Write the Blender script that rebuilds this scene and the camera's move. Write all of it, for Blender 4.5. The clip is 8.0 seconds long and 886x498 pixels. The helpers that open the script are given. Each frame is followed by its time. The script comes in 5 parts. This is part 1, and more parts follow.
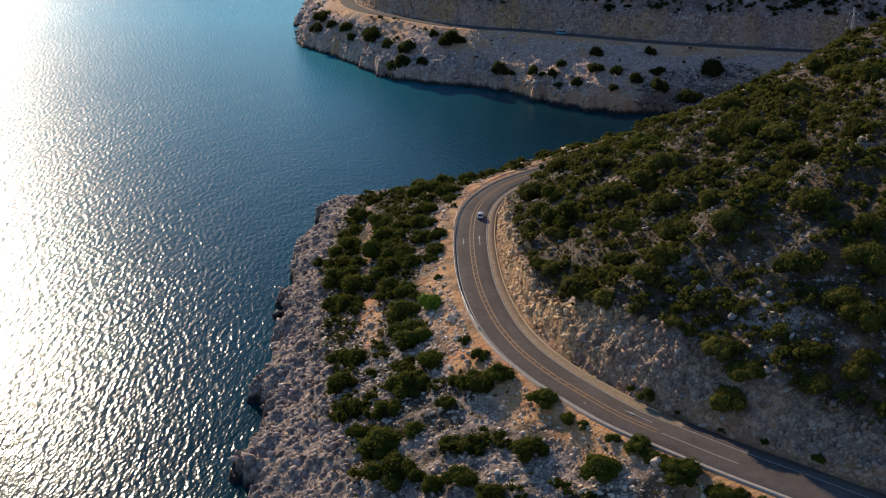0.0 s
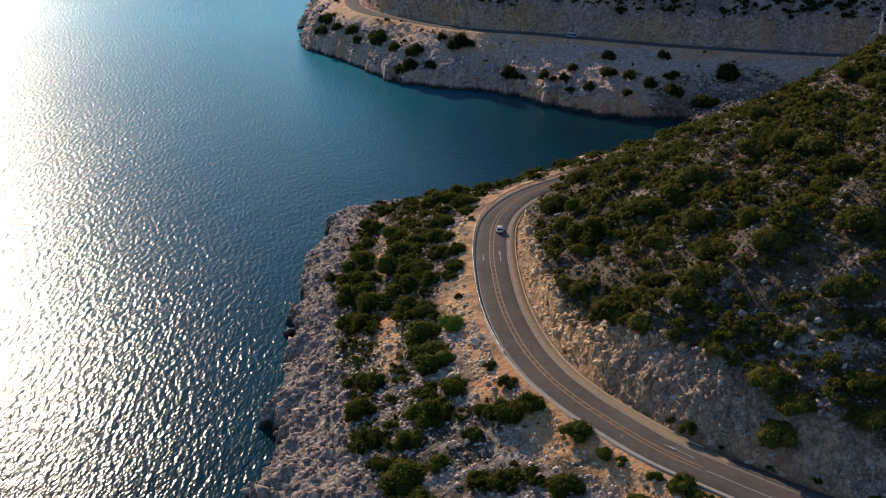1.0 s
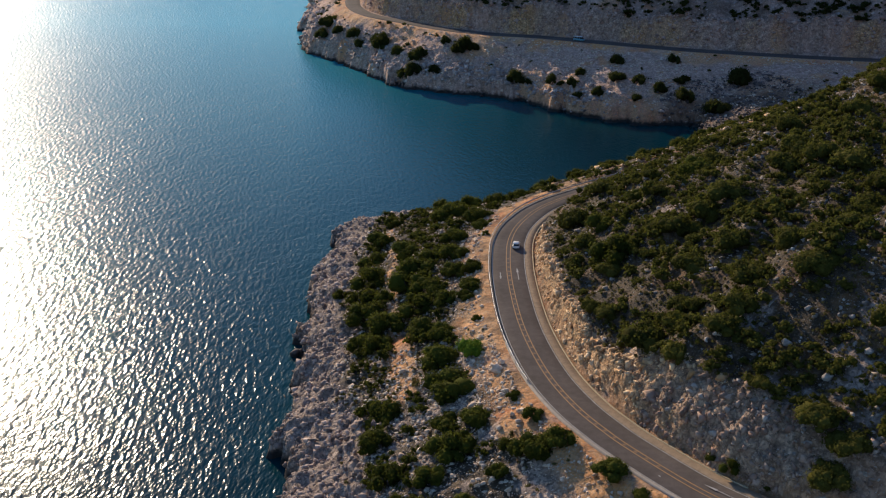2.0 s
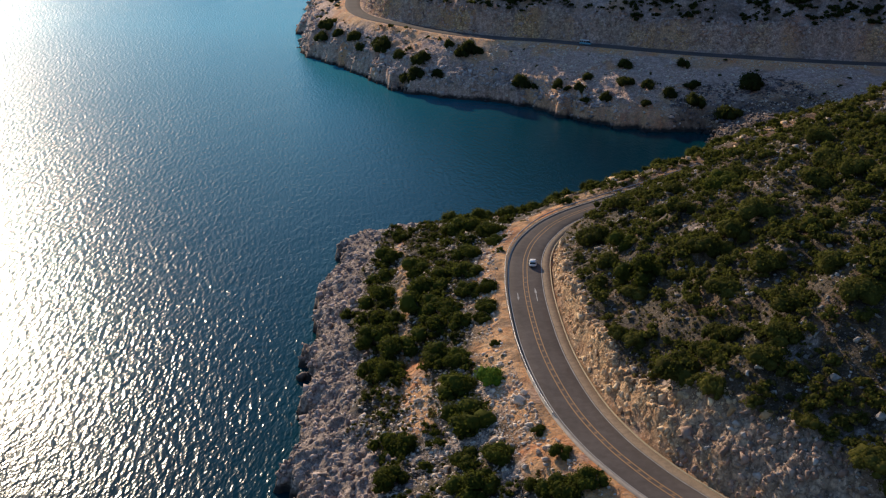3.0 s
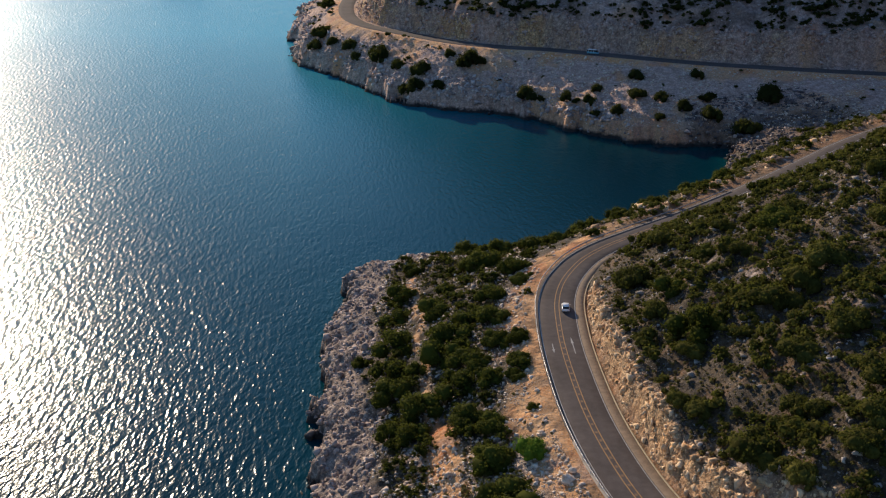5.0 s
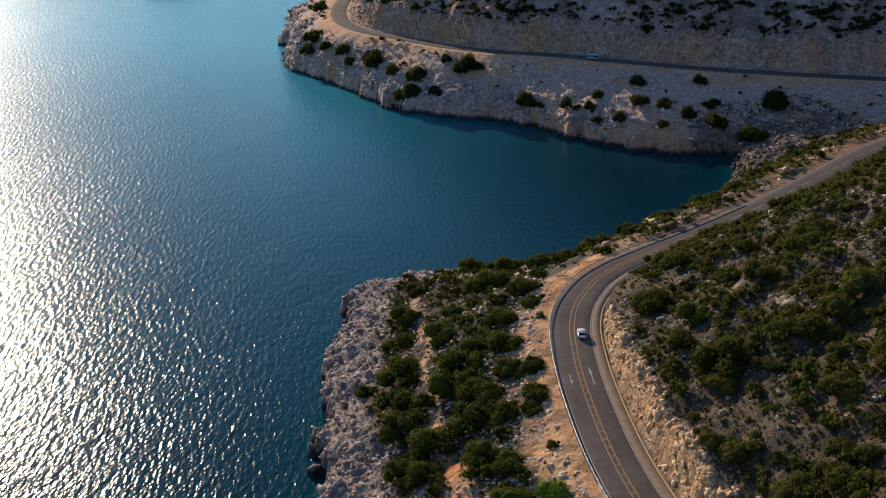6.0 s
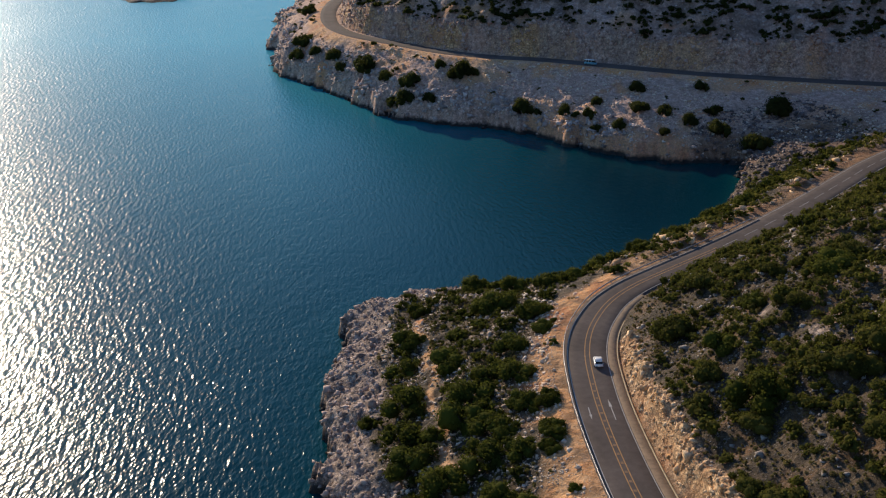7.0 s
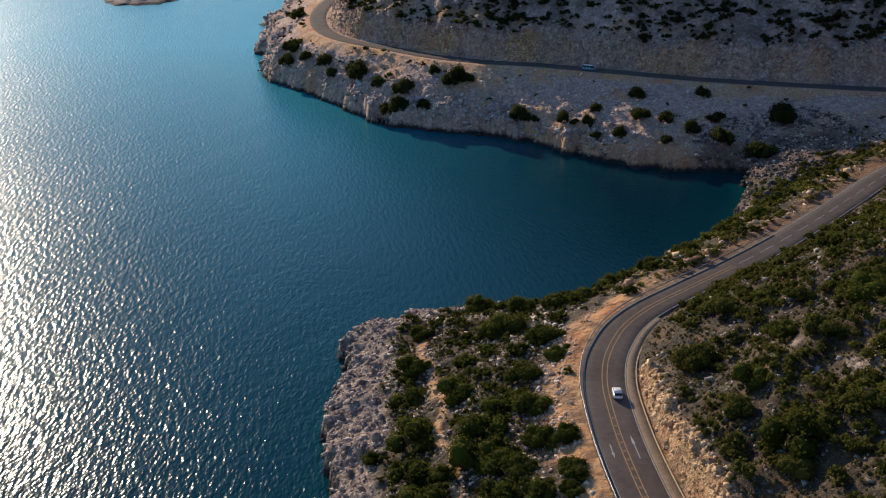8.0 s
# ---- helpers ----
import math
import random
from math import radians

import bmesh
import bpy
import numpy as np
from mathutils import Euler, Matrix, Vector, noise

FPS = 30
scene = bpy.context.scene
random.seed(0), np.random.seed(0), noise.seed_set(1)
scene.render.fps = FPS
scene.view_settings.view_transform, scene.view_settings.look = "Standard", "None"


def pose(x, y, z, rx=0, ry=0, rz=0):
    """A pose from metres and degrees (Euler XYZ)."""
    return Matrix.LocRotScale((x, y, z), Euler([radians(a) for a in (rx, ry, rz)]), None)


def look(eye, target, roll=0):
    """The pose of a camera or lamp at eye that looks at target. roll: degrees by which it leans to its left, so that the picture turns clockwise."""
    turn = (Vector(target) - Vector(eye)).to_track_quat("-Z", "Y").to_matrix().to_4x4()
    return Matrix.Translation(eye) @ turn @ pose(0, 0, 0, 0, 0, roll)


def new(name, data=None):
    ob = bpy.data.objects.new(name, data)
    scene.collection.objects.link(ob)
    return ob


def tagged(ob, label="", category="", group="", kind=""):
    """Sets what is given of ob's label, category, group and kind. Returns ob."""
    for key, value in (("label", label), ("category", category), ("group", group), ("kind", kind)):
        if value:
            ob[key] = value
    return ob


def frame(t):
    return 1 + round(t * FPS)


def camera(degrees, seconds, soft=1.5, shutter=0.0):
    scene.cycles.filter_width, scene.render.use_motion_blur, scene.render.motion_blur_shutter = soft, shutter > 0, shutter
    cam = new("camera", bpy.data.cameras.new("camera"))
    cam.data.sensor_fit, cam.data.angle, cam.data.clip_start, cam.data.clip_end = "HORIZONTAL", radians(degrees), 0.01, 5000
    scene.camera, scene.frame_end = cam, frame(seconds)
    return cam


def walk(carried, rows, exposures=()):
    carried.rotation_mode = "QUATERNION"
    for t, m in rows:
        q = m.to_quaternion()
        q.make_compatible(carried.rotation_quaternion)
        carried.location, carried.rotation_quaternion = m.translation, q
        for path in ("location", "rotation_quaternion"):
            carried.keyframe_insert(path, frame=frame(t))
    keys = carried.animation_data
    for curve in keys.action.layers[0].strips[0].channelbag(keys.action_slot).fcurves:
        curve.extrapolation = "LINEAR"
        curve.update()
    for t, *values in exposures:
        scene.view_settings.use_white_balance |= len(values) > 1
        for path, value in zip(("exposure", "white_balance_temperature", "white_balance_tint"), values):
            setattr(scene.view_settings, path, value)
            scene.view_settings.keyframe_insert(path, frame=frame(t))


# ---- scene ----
cam = camera(43.0, 8.0, soft=1.2)
PITCH = -19.74
# seconds, eye x, y, z, yaw
ROWS = [
    (0.0, -0.45, 2.58, 122.27, 0.52),
    (0.5, -2.91, 8.89, 122.11, 0.55),
    (1.0, -5.43, 15.29, 121.98, 0.49),
    (1.5, -7.83, 21.88, 121.85, 0.37),
    (3.0, -14.58, 42.32, 121.46, -0.00),
    (3.5, -16.66, 49.23, 121.49, -0.18),
    (4.0, -18.80, 56.16, 121.54, -0.37),
    (4.5, -20.93, 63.13, 121.56, -0.58),
    (6.0, -27.10, 84.07, 121.81, -1.46),
    (6.5, -29.20, 91.03, 121.90, -1.86),
    (7.0, -31.26, 97.94, 122.00, -2.25),
    (7.5, -33.21, 104.81, 122.07, -2.62),
    (8.0, -35.11, 111.75, 122.15, -3.02),
]
walk(cam, [(t, pose(x, y, z, 90 + PITCH, 0, yaw)) for t, x, y, z, yaw in ROWS], [(0.0, 0.04, 5300, 14), (8.0, 0.04, 5300, 14)])

# ---- world and sun ----
SUN_AZ, SUN_EL = 26.0, 20.5      # degrees to the left of +y, degrees over the horizon
world = bpy.data.worlds.new("sky")
scene.world = world
world.use_nodes = True
wn = world.node_tree.nodes
sky = wn.new("ShaderNodeTexSky")
sky.sky_type, sky.sun_disc = "NISHITA", False
sky.sun_elevation, sky.sun_rotation = radians(SUN_EL), radians(-SUN_AZ)
sky.air_density, sky.dust_density, sky.ozone_density = 1.2, 0.15, 3.0
world.node_tree.links.new(sky.outputs[0], wn["Background"].inputs[0])
wn["Background"].inputs[1].default_value = 0.102
sun = new("sun", bpy.data.lights.new("sun", "SUN"))
sun.data.energy, sun.data.angle, sun.data.color = 5.0, radians(0.53), (1.0, 0.73, 0.41)
sun_dir = Vector((-math.sin(radians(SUN_AZ)) * math.cos(radians(SUN_EL)), math.cos(radians(SUN_AZ)) * math.cos(radians(SUN_EL)), math.sin(radians(SUN_EL))))
sun.matrix_world = look(sun_dir * 900, (0, 0, 0))

# ---- the lie of the land ----
# the road's centreline: x, y, z
ROAD_SOUTH = [(300, 62, 30), (220, 75, 30), (150, 92, 30), (110, 110, 29.8), (85, 127, 29.4), (66, 143.5, 28.9), (52.6, 156.2, 28.4), (45.4, 163, 28.1), (38.7, 169.9, 27.8), (29.5, 179.9, 27.4),
              (20.9, 193.8, 26.7), (17, 201.2, 26.4), (13.2, 210.3, 26), (9.7, 222.5, 25.5), (7.2, 235.3, 25.5), (5.5, 249.5, 25.5), (4.7, 265, 25.5), (4.5, 280, 25.5), (5, 293, 25.5), (5.9, 303, 25.5)]
ROAD_BAY = [(8, 313, 25.5), (11.3, 322, 25.5), (15.8, 330.8, 25.5), (23, 340, 25.5), (35, 351.4, 25.5), (49.3, 364.5, 25.5), (65.5, 380.5, 25.5), (84, 400.5, 25.4), (101.5, 420.5, 25.3),
            (124, 446, 25.1), (155, 475, 24.9), (190, 500, 24.5), (228, 512, 24.2), (254, 530, 24), (252, 555, 23.9)]
ROAD_NORTH = [(224.2, 566.6, 23.8), (179.3, 577.6, 23.8), (141.6, 587.1, 24.3), (106.8, 596.5, 25.0), (72.3, 612.6, 25.5), (38.5, 632.2, 25.5), (13.0, 642.0, 25.5), (-10.5, 657.7, 25.5), (-32.1, 682.2, 25.5), (-57.5, 714.5, 25.5), (-70.3, 754.7, 25.5), (-74.2, 815.4, 25.5), (-69.3, 874.2, 25.5), (-57.4, 938.5, 26.0), (-40.0, 1060.0, 27.0), (0.0, 1200.0, 28.0)]
COAST_SOUTH = [(60, -90), (10, 20), (-15, 90), (-30, 150), (-37, 180), (-41, 195), (-44.5, 209), (-43, 219), (-39.5, 227), (-47.5, 239), (-48, 247), (-44.5, 257),
               (-47.5, 269), (-47, 281), (-49.4, 291), (-48.7, 304), (-48.3, 325), (-49.6, 334), (-49, 344), (-46, 353), (-46.3, 367), (-45, 381), (-40.6, 386), (-27, 391)]
COAST_BAY = [(-8, 392), (10, 396), (28, 403), (46, 418), (62, 438), (77, 460), (89, 482), (98, 503), (103, 520), (108, 533), (100, 536), (90, 535.5), (80, 537.5),
             (70, 541), (60, 547), (50, 558), (40, 568.5), (28, 586), (10, 601), (-6, 605)]
COAST_NORTH = [(-28, 616), (-43, 631), (-58, 664), (-73, 690), (-90, 717), (-103, 741), (-107.5, 770), (-97, 790), (-114, 818), (-116, 860), (-99, 886),
               (-122, 936), (-108, 960), (-115, 1025), (-112, 1080), (-90, 1200), (-50, 1500)]

PATHWAY = np.array([(-27.4, 362), (-27, 340), (-25.5, 328), (-25.5, 312), (-25, 300), (-24.2, 288), (-22.5, 272), (-21, 258), (-19.5, 245), (-18.4, 235)])


def rounded(points, step=3.0):
    """A smooth line through the points, as rows at about even steps."""
    p = np.array(points, float)
    p = np.vstack([2 * p[0] - p[1], p, 2 * p[-1] - p[-2]])
    out = []
    for i in range(1, len(p) - 2):
        n = max(2, int(np.linalg.norm(p[i + 1] - p[i]) / step))
        t = np.linspace(0, 1, n, endpoint=False)[:, None]
        a, b, c, d = p[i - 1], p[i], p[i + 1], p[i + 2]
        out.append(0.5 * (2 * b + (c - a) * t + (2 * a - 5 * b + 4 * c - d) * t ** 2 + (3 * b - a - 3 * c + d) * t ** 3))
    out.append(p[-2:-1])
    return np.vstack(out)


ROAD = rounded(ROAD_SOUTH + ROAD_BAY + ROAD_NORTH)
A_END = int(np.argmin(np.hypot(ROAD[:, 0] - 5.9, ROAD[:, 1] - 303)))
B_END = int(np.argmin(np.hypot(ROAD[:, 0] - 252, ROAD[:, 1] - 555)))
COAST = np.array(COAST_SOUTH + COAST_BAY + COAST_NORTH, float)


def nearest(x, y, line):
    """Distance to a line of points, and the row number (with fraction) of the nearest place on it."""
    best, where = np.full(x.shape, 1e18), np.zeros(x.shape)
    for i in range(len(line) - 1):
        ax, ay, bx, by = *line[i, :2], *line[i + 1, :2]
        dx, dy = bx - ax, by - ay
        t = np.clip(((x - ax) * dx + (y - ay) * dy) / (dx * dx + dy * dy), 0, 1)
        d = (x - ax - t * dx) ** 2 + (y - ay - t * dy) ** 2
        m = d < best
        best[m], where[m] = d[m], (i + t)[m]
    return np.sqrt(best), where


def within(x, y, line):
    inside = np.zeros(x.shape, bool)
    n = len(line)
    for i in range(n):
        ax, ay, bx, by = *line[i][:2], *line[(i + 1) % n][:2]
        if ay != by:
            inside ^= ((ay > y) != (by > y)) & (x < (bx - ax) * (y - ay) / (by - ay) + ax)
    return inside


GRID = np.random.RandomState(7).rand(256, 256) * 2 * np.pi


def gnoise(x, y):
    """Gradient noise, about -0.7 to 0.7, one cell a unit."""
    xi, yi = np.floor(x).astype(int), np.floor(y).astype(int)
    fx, fy = x - xi, y - yi
    u, v = fx ** 3 * (fx * (fx * 6 - 15) + 10), fy ** 3 * (fy * (fy * 6 - 15) + 10)

    def corner(i, j):
        a = GRID[(xi + i) & 255, (yi + j) & 255]
        return np.cos(a) * (fx - i) + np.sin(a) * (fy - j)
    return (corner(0, 0) * (1 - u) + corner(1, 0) * u) * (1 - v) + (corner(0, 1) * (1 - u) + corner(1, 1) * u) * v


def fbm(x, y, size, octaves=4, gain=0.5, shift=0.0):
    out, amp = 0.0, 1.0
    for k in range(octaves):
        out = out + amp * gnoise(x / size + shift + 17.3 * k, y / size - shift + 9.1 * k)
        size, amp = size / 2.03, amp * gain
    return out


def ridged(x, y, size, octaves=3, shift=0.0):
    out, amp = 0.0, 1.0
    for k in range(octaves):
        out = out + amp * (1 - 2.2 * np.abs(gnoise(x / size + shift + 31.7 * k, y / size + shift - 5.3 * k)))
        size, amp = size / 2.1, amp * 0.5
    return out / 1.75


def smooth(v, a, b):
    t = np.clip((v - a) / (b - a), 0, 1)
    return t * t * (3 - 2 * t)


def land(x, y):
    """Height of the ground and what lies there: a dictionary of arrays."""
    x, y = np.asarray(x, float), np.asarray(y, float)
    wx = x + 4.4 * fbm(x, y, 10, 4, 0.65, 3.1)
    wy = y + 4.4 * fbm(x, y, 10, 4, 0.65, 8.7)
    ds, _ = nearest(wx, wy, COAST)
    ds = np.where(within(wx, wy, np.vstack([COAST, [(4000, 1500), (4000, -90)]])), ds, -ds)
    da, ia = nearest(x, y, ROAD[:A_END + 1])
    db, ib = nearest(x, y, ROAD[A_END:B_END + 1])
    dc, ic = nearest(x, y, ROAD[B_END:])
    d = np.minimum(np.minimum(da, db), dc)
    row = np.where(da <= d, ia, np.where(db <= d, ib + A_END, ic + B_END))
    zr = np.interp(row, np.arange(len(ROAD)), ROAD[:, 2])
    inland = within(x, y, np.vstack([ROAD[:, :2], [(4000, 1200), (4000, 66)]]))
    north = smooth(y, 470, 560)
    # seaward slope
    dr = np.maximum(d - 6.4, 0)
    u = np.clip(ds, 0, None) / (np.clip(ds, 0, None) + dr + 1e-6)
    bay = smooth(x, 0, 30) * smooth(y, 335, 365) * (1 - north)
    g = (1 - north) * (u * (1.13 - 0.13 * u)) + north * (0.72 * u + 0.28 * (1 - (1 - u) ** 2.2))
    terrace = np.minimum(zr - 0.13 * dr - 0.75 * np.maximum(dr - 10, 0), zr * (1 - (1 - u) ** 1.65))
    g = g * (1 - bay) + bay * np.maximum(terrace / zr, 0.5 * u)
    low = zr * g + (1 - u) * (3.4 + 1.2 * north) * smooth(ds, 0, 1.3 + 1.4 * north)
    low = low - 1.0 * smooth(-y, -222, -190) * np.exp(-((dr - 9) / 8) ** 2) * (y > 100)
    # inland: a cut beside the road, then the hillside
    wob = 1 + 0.45 * fbm(x, y, 14, 2, 0.5, 1.7)
    ya = np.interp(ia, np.arange(A_END + 1), ROAD[:A_END + 1, 1])
    cut_a = np.interp(ya, [120, 155, 180, 200, 232, 265, 290, 312], [0.6, 1.2, 2.7, 4.8, 5.6, 4.9, 4.2, 2.4]) * wob
    cut_c = (10.5 + 3.0 * fbm(x, y, 45, 2, 0.5, 3.7)) * wob
    foot = 6.9 + 0.8 * fbm(x, y, 7, 3, 0.5, 5.5)
    za = np.interp(ia, np.arange(A_END + 1), ROAD[:A_END + 1, 2])
    ha = za + cut_a * smooth(da, foot - 0.3, foot + 1.5 + 0.12 * cut_a) + 0.52 * np.clip(da - foot - 1, 0, 36) + 0.30 * np.maximum(da - foot - 37, 0) + 4.8 * smooth(da, 8, 16) * smooth(-ya, -225, -195) * smooth(ya, 138, 165)
    hb = 25.5 + 1.0 * wob * smooth(db, foot - 1.6, foot + 1.0) + (0.63 + 0.06 * smooth(x, 60, 130)) * np.maximum(db - foot + 1, 0)
    hc = 24.8 + cut_c * smooth(dc, foot - 0.6, foot + 5.0) + (0.36 + 0.40 * smooth(x, -95, -50)) * np.maximum(dc - foot - 2, 0)
    k = 2.5
    high = -k * np.log(np.exp(-np.minimum(ha, 400) / k) + np.exp(-np.minimum(hb, 400) / k) + np.exp(-np.minimum(hc, 400) / k))
    high = high + 1.5 * smooth(x, 75, 130) * smooth(d, 18, 60)
    over = np.maximum(high - 72, 0)
    high = np.where(high > 72, 72 + 60 * (1 - np.exp(-over / 60)), high)
    high = np.where(north > 0.5, np.where(hc > 110, 110 + 120 * (1 - np.exp(-np.maximum(hc - 110, 0) / 120)), hc), high)
    z = np.where(inland, np.maximum(high, zr - 0.2), low)
    # relief
    rocky = np.where(inland, 0, 1 - smooth(ds, 9 + 7 * smooth(-y, -250, -210), 15 + 8 * smooth(-y, -250, -210)))
    rocky = np.where((north > 0.5) & ~inland, np.maximum(1 - smooth(ds, 10, 30), 0.55 * smooth(-x, -30, 30)), rocky)
    off = smooth(d, 6.2, 8.5)
    face = np.where(inland, smooth(da, foot - 0.5, foot + 1) * (1 - smooth(da, foot + 1.6 + 0.12 * cut_a + 2.6 * smooth(-ya, -225, -195), foot + 3.6 + 0.2 * cut_a + 5.0 * smooth(-ya, -225, -195))), 0)
    face = np.where(inland & (dc < 40), smooth(dc, foot - 1, foot) * (1 - smooth(dc, foot + 4, foot + 8)), face)
    rough = (1.5 * fbm(x, y, 17, 3, 0.5, 2.2) + 0.45 * fbm(x, y, 4, 3, 0.55, 6.1)) * smooth(ds, 0, 6) * np.where(inland, 1, 1 - 0.55 * north)
    karst = 1.3 * ridged(x, y, 7.5, 4, 4.4) - 0.5 + 0.5 * fbm(x, y, 3, 3, 0.6, 9.9)
    crag = 2.3 * ridged(x + 0.4 * z, y, 5.5, 5, 7.7) - 1.1 + 0.7 * fbm(x, y, 1.9, 3, 0.6, 1.1)
    strata = 2.4 * ridged(x * 0.8 + y * 0.6, 0.30 * (y * 0.8 - x * 0.6), 8.0, 4, 3.3) - 1.2
    z = z + off * (rough + rocky * (karst + north * strata) * smooth(ds, 0, 3) + face * crag * (0.85 + 0.15 * smooth(y, 195, 225) + 1.5 * north))
    z = np.where(ds < 0, np.maximum(-7, 0.9 * ds) - 0.35, np.where(inland, z, z - 0.35 * (1 - smooth(ds, 0, 1.2))))
    bed = np.where(inland, smooth(6.3 - d, 0, 0.5), smooth(9.0 - d, 0, 3.2))
    z = z * (1 - bed) + (zr - 0.12) * bed
    return dict(z=z, ds=ds, d=d, da=da, db=db, dc=dc, dr=dr, inland=inland, north=north, rocky=rocky, face=face, zr=zr, row=row, bay=bay)

# ---- materials ----
def material(name, rough=0.8, metal=0.0, ior=1.45):
    m = bpy.data.materials.new(name)
    m.use_nodes = True
    b = m.node_tree.nodes["Principled BSDF"]
    b.inputs["Roughness"].default_value, b.inputs["Metallic"].default_value, b.inputs["IOR"].default_value = rough, metal, ior
    return m, m.node_tree, b


def node(tree, kind, **values):
    n = tree.nodes.new(kind)
    for key, value in values.items():
        key = key.replace("_", " ")
        n.inputs[key].default_value = value
    return n


def place(tree, scale=(1, 1, 1), turn=0.0):
    geo = tree.nodes.new("ShaderNodeNewGeometry")
    mp = node(tree, "ShaderNodeMapping")
    mp.inputs["Scale"].default_value = scale
    mp.inputs["Rotation"].default_value = (0, 0, radians(turn))
    tree.links.new(geo.outputs["Position"], mp.inputs["Vector"])
    return mp.outputs[0]


def grain(tree, scale, detail=4, rough=0.6, at=None):
    n = node(tree, "ShaderNodeTexNoise", Scale=scale, Detail=detail, Roughness=rough)
    tree.links.new(at or place(tree), n.inputs["Vector"])
    return n.outputs["Fac"]


def ramp(tree, fac, stops):
    n = tree.nodes.new("ShaderNodeValToRGB")
    while len(n.color_ramp.elements) < len(stops):
        n.color_ramp.elements.new(0.5)
    for e, (p, c) in zip(n.color_ramp.elements, stops):
        e.position, e.color = p, (*c, 1) if len(c) == 3 else c
    tree.links.new(fac, n.inputs[0])
    return n.outputs[0]


def blend(tree, fac, a, b, how="MIX"):
    n = tree.nodes.new("ShaderNodeMix")
    n.data_type, n.blend_type = "RGBA", how
    for sock, v in ((n.inputs[0], fac), (n.inputs[6], a), (n.inputs[7], b)):
        if hasattr(v, "links"):
            tree.links.new(v, sock)
        else:
            sock.default_value = v if isinstance(v, float) else (*v, 1)
    return n.outputs[2]


def maths(tree, how, a, b=0.0):
    n = tree.nodes.new("ShaderNodeMath")
    n.operation = how
    for sock, v in ((n.inputs[0], a), (n.inputs[1], b)):
        if hasattr(v, "links"):
            tree.links.new(v, sock)
        else:
            sock.default_value = v
    return n.outputs[0]


def relief(tree, b, height, strength=0.5, distance=0.1):
    n = node(tree, "ShaderNodeBump", Strength=strength, Distance=distance)
    tree.links.new(height, n.inputs["Height"])
    tree.links.new(n.outputs[0], b.inputs["Normal"])
    return n


def plain(name, colour, rough=0.7, metal=0.0, spread=0.15, scale=3.0, bump=0.0):
    """A surface of one colour with fine and coarse variation."""
    m, t, b = material(name, rough, metal)
    dark, light = tuple(c * (1 - spread) for c in colour), tuple(min(1, c * (1 + spread)) for c in colour)
    fac = maths(t, "ADD", maths(t, "MULTIPLY", grain(t, scale), 0.5), maths(t, "MULTIPLY", grain(t, scale * 9), 0.5))
    t.links.new(ramp(t, fac, [(0.35, dark), (0.65, light)]), b.inputs["Base Color"])
    if bump:
        relief(t, b, fac, bump, 0.05)
    return m


